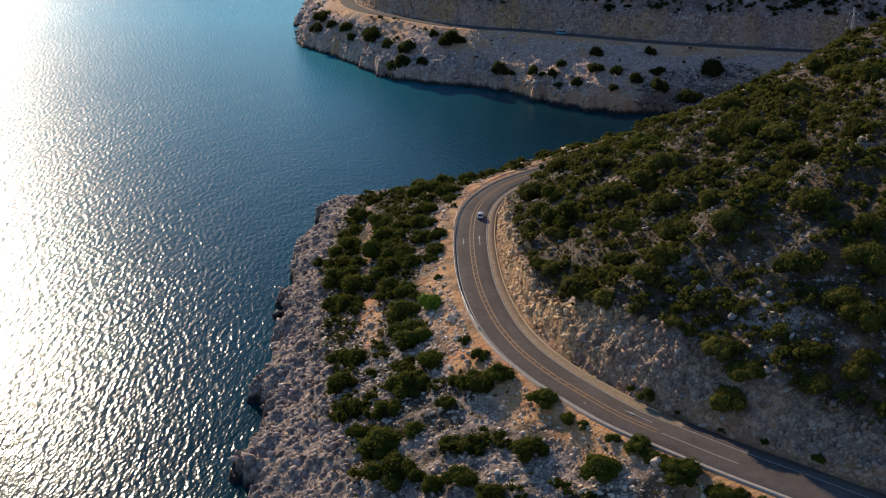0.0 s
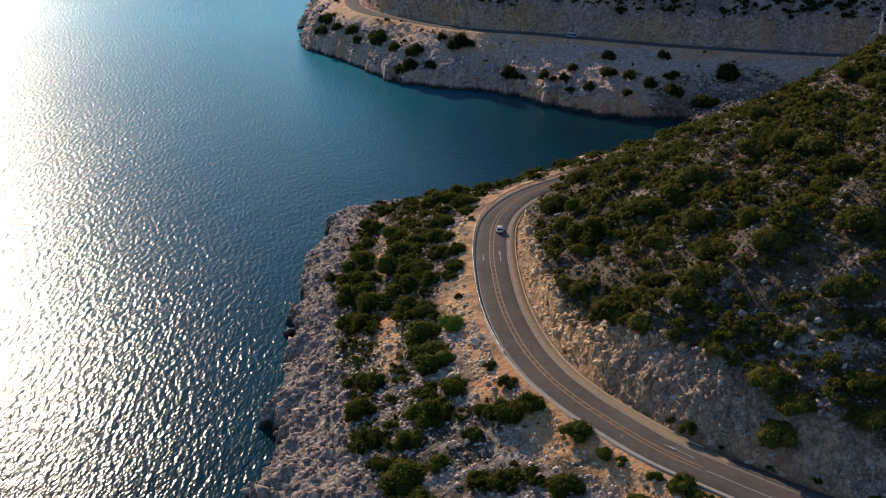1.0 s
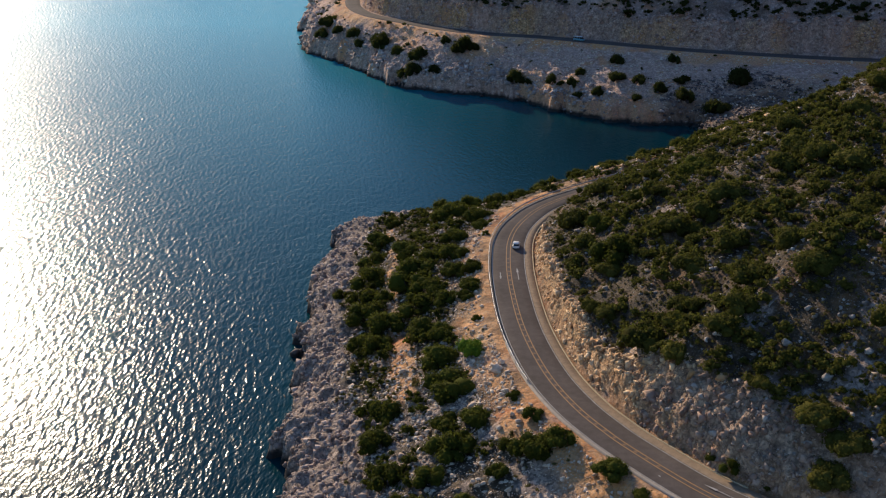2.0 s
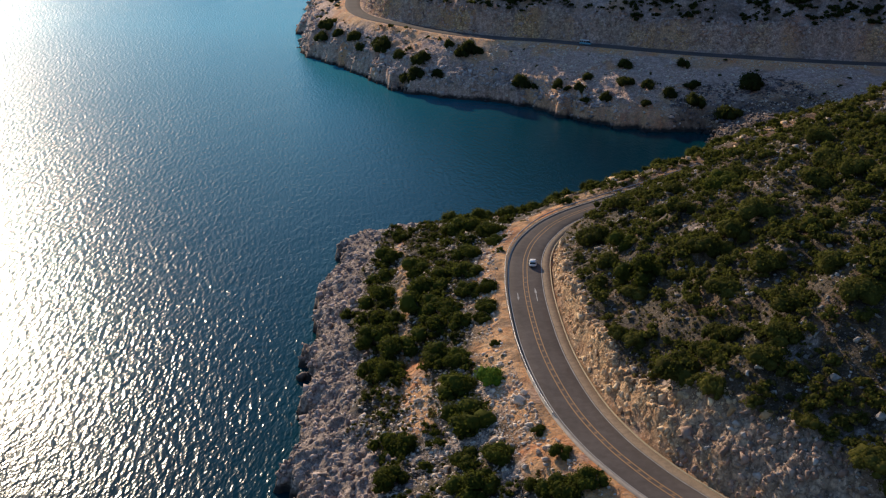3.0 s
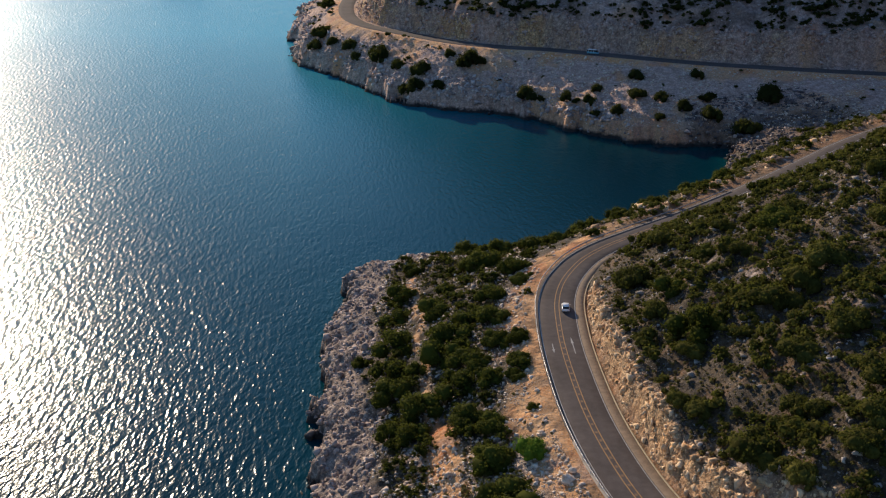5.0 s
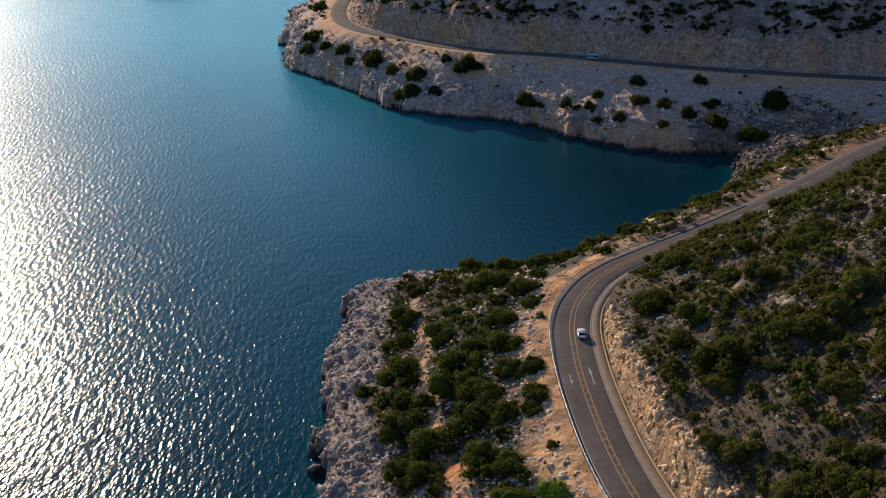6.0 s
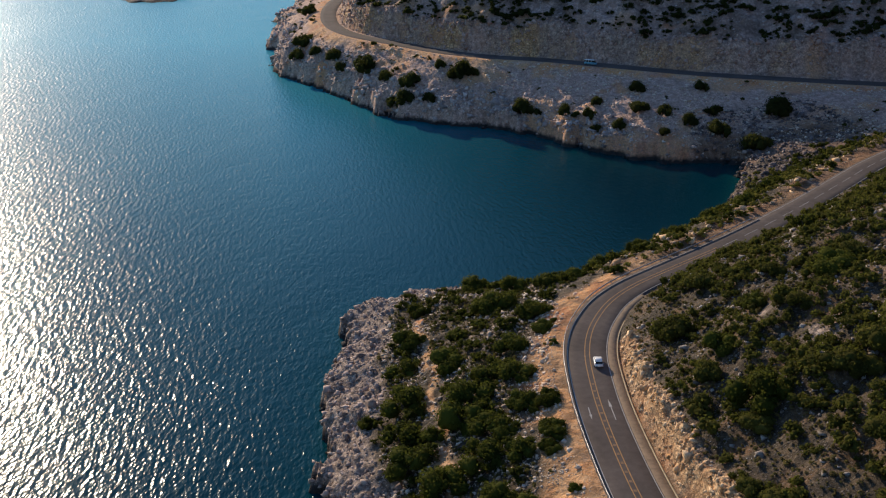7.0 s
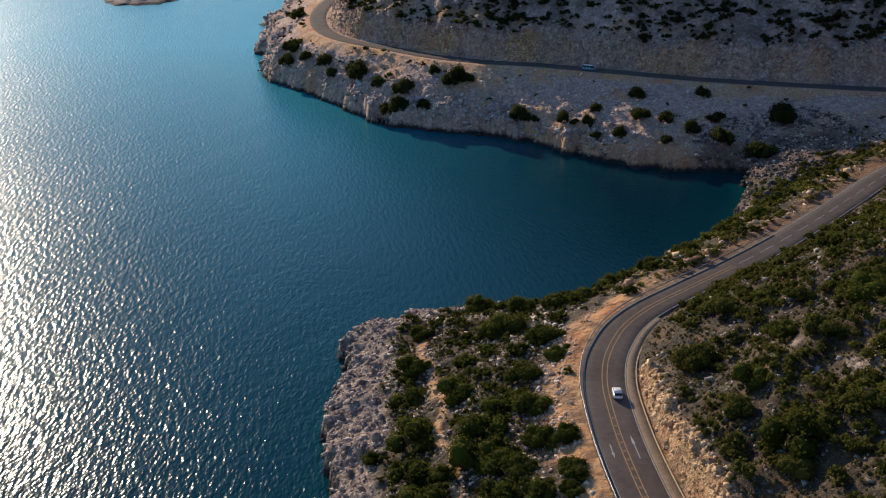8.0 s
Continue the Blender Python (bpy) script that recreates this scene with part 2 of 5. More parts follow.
def ground_material():
    m, t, b = material("limestone_and_earth", 0.92)
    at = t.nodes.new("ShaderNodeAttribute")
    at.attribute_name = "mix"
    sep = t.nodes.new("ShaderNodeSeparateColor")
    t.links.new(at.outputs["Color"], sep.inputs[0])
    rock_k, soil_k, face_k = sep.outputs
    scree_k = at.outputs["Alpha"]
    v = node(t, "ShaderNodeTexVoronoi", Scale=0.55)
    v.feature = "DISTANCE_TO_EDGE"
    warp = t.nodes.new("ShaderNodeVectorMath")
    warp.operation = "ADD"
    nz = node(t, "ShaderNodeTexNoise", Scale=0.8, Detail=4.0)
    pos = place(t)
    t.links.new(pos, nz.inputs["Vector"])
    t.links.new(pos, warp.inputs[0])
    t.links.new(nz.outputs["Color"], warp.inputs[1])
    t.links.new(warp.outputs[0], v.inputs["Vector"])
    big, mid, fine = grain(t, 0.06, 3), grain(t, 0.45, 6, 0.65), grain(t, 2.4, 6, 0.7)
    cracks = ramp(t, v.outputs["Distance"], [(0.0, (0, 0, 0)), (0.16, (1, 1, 1))])
    lime = ramp(t, mid, [(0.30, (0.24, 0.175, 0.135)), (0.5, (0.48, 0.365, 0.285)), (0.7, (0.72, 0.575, 0.46))])
    lime = blend(t, maths(t, "MULTIPLY", fine, 0.45), lime, (0.20, 0.155, 0.13))
    lime = blend(t, 0.4, lime, cracks, "MULTIPLY")
    cell = node(t, "ShaderNodeTexVoronoi", Scale=1.9)
    t.links.new(warp.outputs[0], cell.inputs["Vector"])
    chip = t.nodes.new("ShaderNodeSeparateColor")
    t.links.new(cell.outputs["Color"], chip.inputs[0])
    speck = ramp(t, chip.outputs[0], [(0.15, (0.45, 0.45, 0.45)), (0.85, (1.35, 1.32, 1.28))])
    lime = blend(t, 0.75, lime, speck, "MULTIPLY")
    soil = ramp(t, maths(t, "ADD", maths(t, "MULTIPLY", big, 0.6), maths(t, "MULTIPLY", mid, 0.4)), [(0.35, (0.70, 0.44, 0.22)), (0.5, (0.68, 0.35, 0.13)), (0.62, (0.56, 0.20, 0.055))])
    pebble = ramp(t, fine, [(0.52, (0, 0, 0)), (0.66, (1, 1, 1))])
    soil = blend(t, 0.35, soil, speck, "MULTIPLY")
    soil = blend(t, maths(t, "MULTIPLY", pebble, 0.55), soil, (0.56, 0.46, 0.36))
    hill = ramp(t, mid, [(0.3, (0.020, 0.014, 0.007)), (0.5, (0.060, 0.041, 0.021)), (0.68, (0.145, 0.098, 0.050))])
    stones = ramp(t, fine, [(0.55, (0, 0, 0)), (0.64, (1, 1, 1))])
    hill = blend(t, maths(t, "MULTIPLY", stones, 0.6), hill, (0.31, 0.26, 0.21))
    face = ramp(t, maths(t, "ADD", maths(t, "MULTIPLY", mid, 0.6), maths(t, "MULTIPLY", fine, 0.4)), [(0.34, (0.17, 0.09, 0.040)), (0.44, (0.56, 0.32, 0.14)), (0.54, (0.80, 0.53, 0.27)), (0.68, (0.92, 0.72, 0.46))])
    layer = grain(t, 0.8, 5, 0.65, place(t, (0.5, 0.5, 2.6)))
    face = blend(t, ramp(t, layer, [(0.40, (0.45, 0.45, 0.45)), (0.50, (0, 0, 0))]), face, (0.24, 0.14, 0.075))
    face = blend(t, 0.7, face, speck, "MULTIPLY")
    face = blend(t, 0.45, face, cracks, "MULTIPLY")
    face = blend(t, ramp(t, big, [(0.48, (0, 0, 0)), (0.62, (0.6, 0.6, 0.6))]), face, (0.48, 0.25, 0.12))
    col = blend(t, rock_k, hill, lime)
    scree = ramp(t, mid, [(0.30, (0.33, 0.215, 0.16)), (0.5, (0.56, 0.385, 0.305)), (0.7, (0.80, 0.60, 0.49))])
    scree = blend(t, 0.45, scree, speck, "MULTIPLY")
    col = blend(t, scree_k, col, scree)
    col = blend(t, soil_k, col, soil)
    col = blend(t, face_k, col, face)
    # the wet foot of the rocks, darkened further up for their shaded sea faces
    xyz = t.nodes.new("ShaderNodeSeparateXYZ")
    t.links.new(pos, xyz.inputs[0])
    wet = ramp(t, maths(t, "ADD", maths(t, "MULTIPLY", xyz.outputs[2], 0.16), maths(t, "MULTIPLY", mid, 0.5)), [(0.42, (1, 1, 1)), (0.66, (0, 0, 0))])
    col = blend(t, wet, col, (0.035, 0.03, 0.027))
    t.links.new(col, b.inputs["Base Color"])
    h = maths(t, "ADD", maths(t, "ADD", maths(t, "MULTIPLY", mid, 1.0), maths(t, "MULTIPLY", fine, 0.45)), maths(t, "MULTIPLY", v.outputs["Distance"], 0.5))
    relief(t, b, h, 0.9, 0.9)
    return m


def wave_train(tree, turn, short, long, scale, detail, rough):
    """Noise drawn out along crests that run `turn` degrees to the right of +y."""
    geo = tree.nodes.new("ShaderNodeNewGeometry")
    mp = node(tree, "ShaderNodeMapping")
    mp.vector_type = "TEXTURE"
    mp.inputs["Rotation"].default_value = (0, 0, radians(-turn))
    mp.inputs["Scale"].default_value = (short, long, 1)
    tree.links.new(geo.outputs["Position"], mp.inputs["Vector"])
    return grain(tree, scale, detail, rough, mp.outputs[0])


def sea_material():
    m, t, b = material("sea_water", 0.075, 0.0, 1.333)
    b.inputs["Specular IOR Level"].default_value = 0.13
    b.inputs["Specular Tint"].default_value = (0.52, 0.84, 1.0, 1)
    at = t.nodes.new("ShaderNodeAttribute")
    at.attribute_name = "shallow"
    col = ramp(t, at.outputs["Fac"], [(0.0, (0.0003, 0.020, 0.033)), (0.4, (0.0005, 0.030, 0.040)), (0.9, (0.003, 0.075, 0.066))])
    col = blend(t, maths(t, "MULTIPLY", grain(t, 0.012, 3), 0.5), col, (0.0004, 0.025, 0.044))
    chop = wave_train(t, -5, 1.0, 3.1, 0.74, 1, 0.45)
    cross = wave_train(t, 12, 1.0, 2.6, 1.35, 1, 0.45)
    ripple = wave_train(t, -20, 1.0, 1.8, 2.8, 1, 0.45)
    swell = wave_train(t, 35, 1.0, 2.6, 0.07, 2, 0.5)
    gust = ramp(t, wave_train(t, 15, 1.0, 2.5, 0.016, 3, 0.5), [(0.38, (0.85, 0.85, 0.85)), (0.62, (1, 1, 1))])
    h = maths(t, "ADD", maths(t, "ADD", maths(t, "MULTIPLY", chop, 1.0), maths(t, "MULTIPLY", cross, 0.52)), maths(t, "ADD", maths(t, "MULTIPLY", ripple, 0.16), maths(t, "MULTIPLY", swell, 1.1)))
    waves = relief(t, b, h, 1.0, 0.28)
    # the lee of the hill inside the bay is calmer than the open sea
    xyz = t.nodes.new("ShaderNodeSeparateXYZ")
    t.links.new(place(t), xyz.inputs[0])
    lee = node(t, "ShaderNodeMapRange")
    for k, value in enumerate((-60.0, 60.0, 1.0, 0.55)):
        lee.inputs[k + 1].default_value = value
    t.links.new(xyz.outputs[0], lee.inputs[0])
    t.links.new(maths(t, "MULTIPLY", lee.outputs[0], gust), waves.inputs["Strength"])

    def across(axis, a, b_, low, high):
        n = node(t, "ShaderNodeMapRange")
        for k, value in enumerate((a, b_, low, high)):
            n.inputs[k + 1].default_value = value
        t.links.new(xyz.outputs[axis], n.inputs[0])
        return n.outputs[0]
    # finer ripples roughen the open sea
    t.links.new(across(1, 300.0, 900.0, 0.20, 0.27), b.inputs["Roughness"])
    # distant haze and sky sheen painted into the colour outside the bay
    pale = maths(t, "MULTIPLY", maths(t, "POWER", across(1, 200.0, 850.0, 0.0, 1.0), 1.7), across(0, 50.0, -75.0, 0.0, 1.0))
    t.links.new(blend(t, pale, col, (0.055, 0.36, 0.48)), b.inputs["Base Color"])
    return m


def asphalt_material():
    m, t, b = material("worn_asphalt", 0.95)
    big, mid, fine = grain(t, 0.09, 3), grain(t, 0.7, 5), grain(t, 9.0, 3)
    f = maths(t, "ADD", maths(t, "ADD", maths(t, "MULTIPLY", big, 0.4), maths(t, "MULTIPLY", mid, 0.35)), maths(t, "MULTIPLY", fine, 0.25))
    t.links.new(ramp(t, f, [(0.36, (0.080, 0.065, 0.056)), (0.5, (0.112, 0.091, 0.078)), (0.64, (0.148, 0.121, 0.104))]), b.inputs["Base Color"])
    b.inputs["Specular IOR Level"].default_value = 0.2
    relief(t, b, fine, 0.25, 0.01)
    return m


def leaf_material(name, dark, light):
    m, t, b = material(name, 0.85)
    info = t.nodes.new("ShaderNodeObjectInfo")
    geo = t.nodes.new("ShaderNodeNewGeometry")
    f = maths(t, "ADD", maths(t, "MULTIPLY", info.outputs["Random"], 0.5), maths(t, "MULTIPLY", geo.outputs["Random Per Island"], 0.5))
    f = maths(t, "ADD", maths(t, "MULTIPLY", f, 0.5), maths(t, "MULTIPLY", grain(t, 0.16, 3), 0.5))
    t.links.new(ramp(t, f, [(0.2, dark), (0.8, light)]), b.inputs["Base Color"])
    b.inputs["Specular IOR Level"].default_value = 0.03
    thin = t.nodes.new("ShaderNodeBsdfTranslucent")
    t.links.new(blend(t, 0.5, b.inputs["Base Color"].links[0].from_socket, (0.20, 0.22, 0.03)), thin.inputs["Color"])
    both = t.nodes.new("ShaderNodeMixShader")
    both.inputs[0].default_value = 0.34
    t.links.new(b.outputs[0], both.inputs[1])
    t.links.new(thin.outputs[0], both.inputs[2])
    t.links.new(both.outputs[0], t.nodes["Material Output"].inputs[0])
    return m


GROUND, SEA, ASPHALT = ground_material(), sea_material(), asphalt_material()
LEAF_GREEN = leaf_material("evergreen_leaves", (0.016, 0.021, 0.004), (0.105, 0.112, 0.017))
LEAF_OLIVE = leaf_material("olive_leaves", (0.014, 0.017, 0.004), (0.155, 0.142, 0.029))
BARK = plain("grey_bark", (0.12, 0.09, 0.07), 0.9, bump=0.4)
CONCRETE = plain("weathered_concrete", (0.40, 0.34, 0.27), 0.85, spread=0.2, scale=0.8, bump=0.2)
WHITE_PAINT = plain("white_road_paint", (0.42, 0.39, 0.35), 0.6, spread=0.3, scale=1.2)
YELLOW_PAINT = plain("yellow_road_paint", (0.40, 0.215, 0.06), 0.6, spread=0.35, scale=1.2)
STEEL = plain("galvanised_steel", (0.50, 0.50, 0.50), 0.45, 0.8, 0.2, 1.5)


def part(name, bm, mat, parent=None, label=""):
    """Links a bmesh as one mesh object, under its thing if given."""
    me = bpy.data.meshes.new(name)
    bm.to_mesh(me)
    bm.free()
    if mat:
        me.materials.append(mat)
    ob = new(name, me)
    ob.parent = parent
    return tagged(ob, label)


def mesh_of(name, verts, faces, mat, smooth_shade=False):
    """A mesh from arrays; faces is an array of rows of 3 or 4."""
    me = bpy.data.meshes.new(name)
    verts, faces = np.asarray(verts, np.float32), np.asarray(faces, np.int32)
    n, k = faces.shape
    me.vertices.add(len(verts))
    me.vertices.foreach_set("co", verts.ravel())
    me.loops.add(n * k)
    me.loops.foreach_set("vertex_index", faces.ravel())
    me.polygons.add(n)
    me.polygons.foreach_set("loop_start", np.arange(n, dtype=np.int32) * k)
    me.polygons.foreach_set("loop_total", np.full(n, k, np.int32))
    if smooth_shade:
        me.polygons.foreach_set("use_smooth", np.ones(n, bool))
    me.update(calc_edges=True)
    if mat:
        me.materials.append(mat)
    return me


def sheet(xs, ys):
    """Vertex numbers of the quads of a grid with these lines, x running fastest."""
    nx, ny = len(xs), len(ys)
    i = (np.arange(ny - 1)[:, None] * nx + np.arange(nx - 1)[None, :]).ravel()
    return np.stack([i, i + 1, i + 1 + nx, i + nx], 1)


def lines(*spans):
    """Grid lines: (from, to, step) after one another."""
    out = [np.arange(a, b, s) for a, b, s in spans]
    return np.concatenate(out + [[spans[-1][1]]])


# ---- ground ----
xs = lines((-190, -130, 10), (-130, -54, 2.0), (-54, 8, 0.68), (8, 60, 0.45), (60, 96, 0.68), (96, 300, 1.7), (300, 600, 12), (600, 4000, 200))
ys = lines((-90, 130, 10), (130, 150, 2), (150, 180, 0.55), (180, 310, 0.45), (310, 425, 0.68), (425, 720, 1.2), (720, 900, 2.2), (900, 1200, 6), (1200, 1500, 50))
gx, gy = np.meshgrid(xs, ys)
L = land(gx.ravel(), gy.ravel())
V = np.stack([gx.ravel(), gy.ravel(), L["z"]], 1)
Q = sheet(xs, ys)
Q = Q[(L["z"][Q].max(1) > -3.0)]
used = np.unique(Q)
back = np.zeros(len(V), np.int64)
back[used] = np.arange(len(used))
ground_mesh = mesh_of("ground", V[used], back[Q], GROUND, True)
X, Y = gx.ravel()[used], gy.ravel()[used]
G = {key: value[used] for key, value in L.items()}
soil = np.where(G["inland"], 0, (1 - smooth(G["dr"], 3.5 + 3 * fbm(X, Y, 11, 3, 0.5, 0.4), 8.0 + 5 * fbm(X, Y, 11, 3, 0.5, 0.4)))) * (G["d"] < 40)
soil = np.maximum(soil, np.where(G["inland"] & (G["da"] < 9.0), 0.4, 0))
soil = np.maximum(soil, np.where(G["inland"] & (G["north"] < 0.5), 0.16 * smooth(fbm(X, Y, 8, 4, 0.6, 27.0), 0.0, 0.35), 0))
soil = np.maximum(soil, np.where(G["inland"] & (G["dc"] < 22), 0.5 * smooth(fbm(X, Y, 18, 3, 0.5, 47.0), -0.1, 0.3), 0))
soil *= (0.45 + 0.55 * smooth(fbm(X, Y, 7, 4, 0.6, 21.0), -0.25, 0.12)) * (1 - 0.65 * G["bay"] * smooth(X, 15, 32))
red_cut = np.where(G["inland"] & (G["dc"] < 30), 0.85 * smooth(fbm(X, Y, 20, 3, 0.5, 44.0), -0.5, 0.15), 0)
track, _ = nearest(X + 3.4 * fbm(X, Y, 12, 3, 0.5, 2.9), Y, PATHWAY)
soil = np.maximum(soil, smooth(fbm(X, Y, 9, 3, 0.5, 6.6), -0.7, -0.2) * 0.9 * (1 - smooth(track, 0.7 + 1.9 * smooth(-Y, -268, -240), 1.6 + 2.9 * smooth(-Y, -268, -240))))
for ox, oy, ow in ((3, 208, 5.5), (-20, 247, 5.0), (-21, 259, 4.0), (16, 184, 4.0), (-4, 232, 4.0)):
    soil = np.maximum(soil, np.where(G["inland"], 0, 0.95 * smooth(np.exp(-((X - ox) ** 2 + (Y - oy) ** 2) / ow ** 2) + 0.5 * fbm(X, Y, 5, 3, 0.5, 15.0), 0.35, 0.6)))
far_k = (G["north"] > 0.5) & ~G["inland"]
soil = np.maximum(soil, np.where(far_k, 0.10 + 0.62 * smooth(fbm(X, Y, 34, 4, 0.6, 33.0) + 0.6 * np.exp(-((X - 140) / 14) ** 2), 0.16, 0.40), 0))
soil = np.maximum(soil, np.where(far_k & (X > 25), 0.6 * (1 - smooth(G["ds"] + 7 * fbm(X, Y, 12, 3, 0.5, 57.0), 9, 14)), 0))
bare = np.maximum(np.maximum(G["rocky"], np.where(G["inland"], 0.9 * G["face"], 0)), smooth(fbm(X, Y, 16, 4, 0.6, 12.0) + np.where((Y < 245) & ~G["inland"], 0.35, -0.16) + np.where(G["inland"], 0.5 * np.exp(-((X - 50) / 16) ** 2 - ((Y - 192) / 13) ** 2), 0) + np.where(G["north"] > 0.5, np.where(G["inland"], 0.16, 0.5), 0), 0.18, 0.42))
scree = np.where(far_k, 0.85, np.where(G["inland"] & (G["north"] > 0.5), 0.35 + 0.5 * smooth(fbm(X, Y, 14, 4, 0.6, 5.2), -0.25, 0.25), 0))
# golden face colour thinned southward to imitate the cut's shaded end
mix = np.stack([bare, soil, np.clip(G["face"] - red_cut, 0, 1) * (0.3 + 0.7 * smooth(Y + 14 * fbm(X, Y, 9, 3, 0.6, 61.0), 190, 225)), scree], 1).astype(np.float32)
# the far hill's shade on the bay head, put into the ground colour
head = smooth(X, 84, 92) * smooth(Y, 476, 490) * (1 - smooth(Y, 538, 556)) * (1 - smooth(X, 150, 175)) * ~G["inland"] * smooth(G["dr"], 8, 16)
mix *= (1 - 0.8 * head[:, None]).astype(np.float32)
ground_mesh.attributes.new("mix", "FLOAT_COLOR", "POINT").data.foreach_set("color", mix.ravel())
ground = tagged(new("ground", ground_mesh), "rocky limestone hillside with orange earth and grey shore rocks", "ground", kind="structure")

# ---- sea ----
sx = lines((-4000, -1400, 260), (-1400, -200, 20), (-200, 130, 5), (130, 4000, 215))
sy = lines((-4000, 150, 415), (150, 1000, 5), (1000, 3000, 20), (3000, 4900, 190))
hx, hy = np.meshgrid(sx, sy)
sd, _ = nearest(hx.ravel(), hy.ravel(), COAST)
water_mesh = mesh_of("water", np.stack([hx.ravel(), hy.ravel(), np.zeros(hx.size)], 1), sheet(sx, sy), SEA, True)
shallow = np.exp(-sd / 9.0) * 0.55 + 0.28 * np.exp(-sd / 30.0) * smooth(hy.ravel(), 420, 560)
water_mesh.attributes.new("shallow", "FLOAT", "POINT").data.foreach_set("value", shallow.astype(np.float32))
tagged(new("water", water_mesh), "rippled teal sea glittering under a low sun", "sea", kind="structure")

# ---- road ----
def along(line):
    """Unit normals to the left of a line in plan."""
    t = np.gradient(line[:, :2], axis=0)
    t /= np.linalg.norm(t, axis=1)[:, None]
    return np.stack([-t[:, 1], t[:, 0]], 1)


ROAD_FINE = rounded(ROAD_SOUTH + ROAD_BAY + ROAD_NORTH, 1.2)
ROAD_LEFT = along(ROAD_FINE)
ROAD_S = np.concatenate([[0], np.cumsum(np.linalg.norm(np.diff(ROAD_FINE[:, :2], axis=0), axis=1))])


def ribbon(name, s0, s1, profile, mat, step=1.2):
    """A strip along the road from s0 to s1; profile: rows of offset to the left and height over the road."""
    s = np.linspace(s0, s1, max(2, int((s1 - s0) / step) + 1))
    c = np.stack([np.interp(s, ROAD_S, ROAD_FINE[:, k]) for k in range(3)], 1)
    nrm = np.stack([np.interp(s, ROAD_S, ROAD_LEFT[:, k]) for k in range(2)], 1)
    rows = [np.column_stack([c[:, :2] + nrm * o, c[:, 2] + h]) for o, h in profile]
    v = np.stack(rows, 1).reshape(-1, 3)
    return mesh_of(name, v, sheet(profile, s), mat, len(profile) > 2 and name == "road")


def s_at(x, y):
    return float(ROAD_S[int(np.argmin(np.hypot(ROAD_FINE[:, 0] - x, ROAD_FINE[:, 1] - y)))])


HALF = 4.7
S_END = s_at(0, 1190)
road = tagged(new("road", ribbon("road", 0, S_END, [(HALF + 0.5, -0.6), (HALF, 0.0), (2, 0.05), (0, 0.07), (-2, 0.05), (-HALF, 0.0), (-HALF - 0.5, -0.6)], ASPHALT)),
              "grey two-lane asphalt coast road with worn paint", "road", kind="structure")

# ---- road furniture ----
def strip(name, s0, s1, off, width, mat, lift=0.012, parent=None, label=""):
    crown = 0.07 - 0.0085 * abs(off) ** 1.3
    me = ribbon(name, s0, s1, [(off + width / 2, crown + lift), (off - width / 2, crown + lift)], mat)
    ob = new(name, me)
    ob.parent = parent
    return tagged(ob, label)


S_LOW, S_BEND, S_FAR = s_at(29.5, 179.9), s_at(9.7, 222.5), s_at(110, 430)
strip("edge_line", 60, S_FAR + 120, 3.95, 0.15, WHITE_PAINT, parent=road, label="worn white edge line")
strip("edge_line", 60, S_FAR + 120, -3.95, 0.15, WHITE_PAINT, parent=road, label="worn white edge line")
strip("centre_line", S_LOW - 8, s_at(49.3, 364.5), 0.48, 0.19, YELLOW_PAINT, parent=road, label="worn yellow centre line")
strip("centre_line", S_LOW - 8, s_at(49.3, 364.5), -0.48, 0.19, YELLOW_PAINT, parent=road, label="worn yellow centre line")
strip("centre_line", S_LOW - 24, S_LOW - 9, 0.1, 0.16, WHITE_PAINT, parent=road, label="white centre line")
for k in range(9):
    strip("lane_dash", 100 + k * 12.0, 108 + k * 12.0, 0.1, 0.15, WHITE_PAINT, parent=road)
for k in range(14):
    a = s_at(51, 366) + k * 11.0
    strip("lane_dash", a, a + 7.0, 0.0, 0.15, WHITE_PAINT, parent=road)
FADED_YELLOW = plain("faded_yellow_paint", (0.22, 0.125, 0.055), 0.65, spread=0.4, scale=1.2)
for k in range(38):
    a = s_at(5, 293)
    a = a - 4 - k * 2.9
    c0 = np.array([np.interp(a, ROAD_S, ROAD_FINE[:, j]) for j in range(3)])
    if c0[1] > 186:
        strip("hatch_mark", a, a + 0.7, 0.0, 0.5, FADED_YELLOW, parent=road)


def arrow(s, off, length, onward):
    """A painted lane arrow: a shaft and a head."""
    bm = bmesh.new()
    pts = [(-0.09, 0), (0.09, 0), (0.09, length * 0.62), (-0.09, length * 0.62), (-0.28, length * 0.62), (0.28, length * 0.62), (0, length)]
    c = np.array([np.interp(s, ROAD_S, ROAD_FINE[:, j]) for j in range(3)])
    n = np.array([np.interp(s, ROAD_S, ROAD_LEFT[:, j]) for j in range(2)])
    t = np.array([n[1], -n[0]])
    vs = []
    for u, w in pts:
        w = w if onward else -w
        q = c[:2] + n * (off - u) + t * w
        vs.append(bm.verts.new((q[0], q[1], c[2] + 0.07)))
    for ring in ((0, 1, 2, 3), (4, 5, 6)):
        bm.faces.new([vs[i] for i in ring])
    bmesh.ops.recalc_face_normals(bm, faces=bm.faces)
    part("lane_arrow", bm, WHITE_PAINT, road, "white painted lane arrow")


arrow(s_at(4.8, 275), -2.1, 8.0, True)
arrow(s_at(4.6, 280), 2.1, 4.5, False)
arrow(s_at(33, 176.5), -2.0, 6.5, True)
arrow(s_at(25, 187), 2.0, 6.5, False)

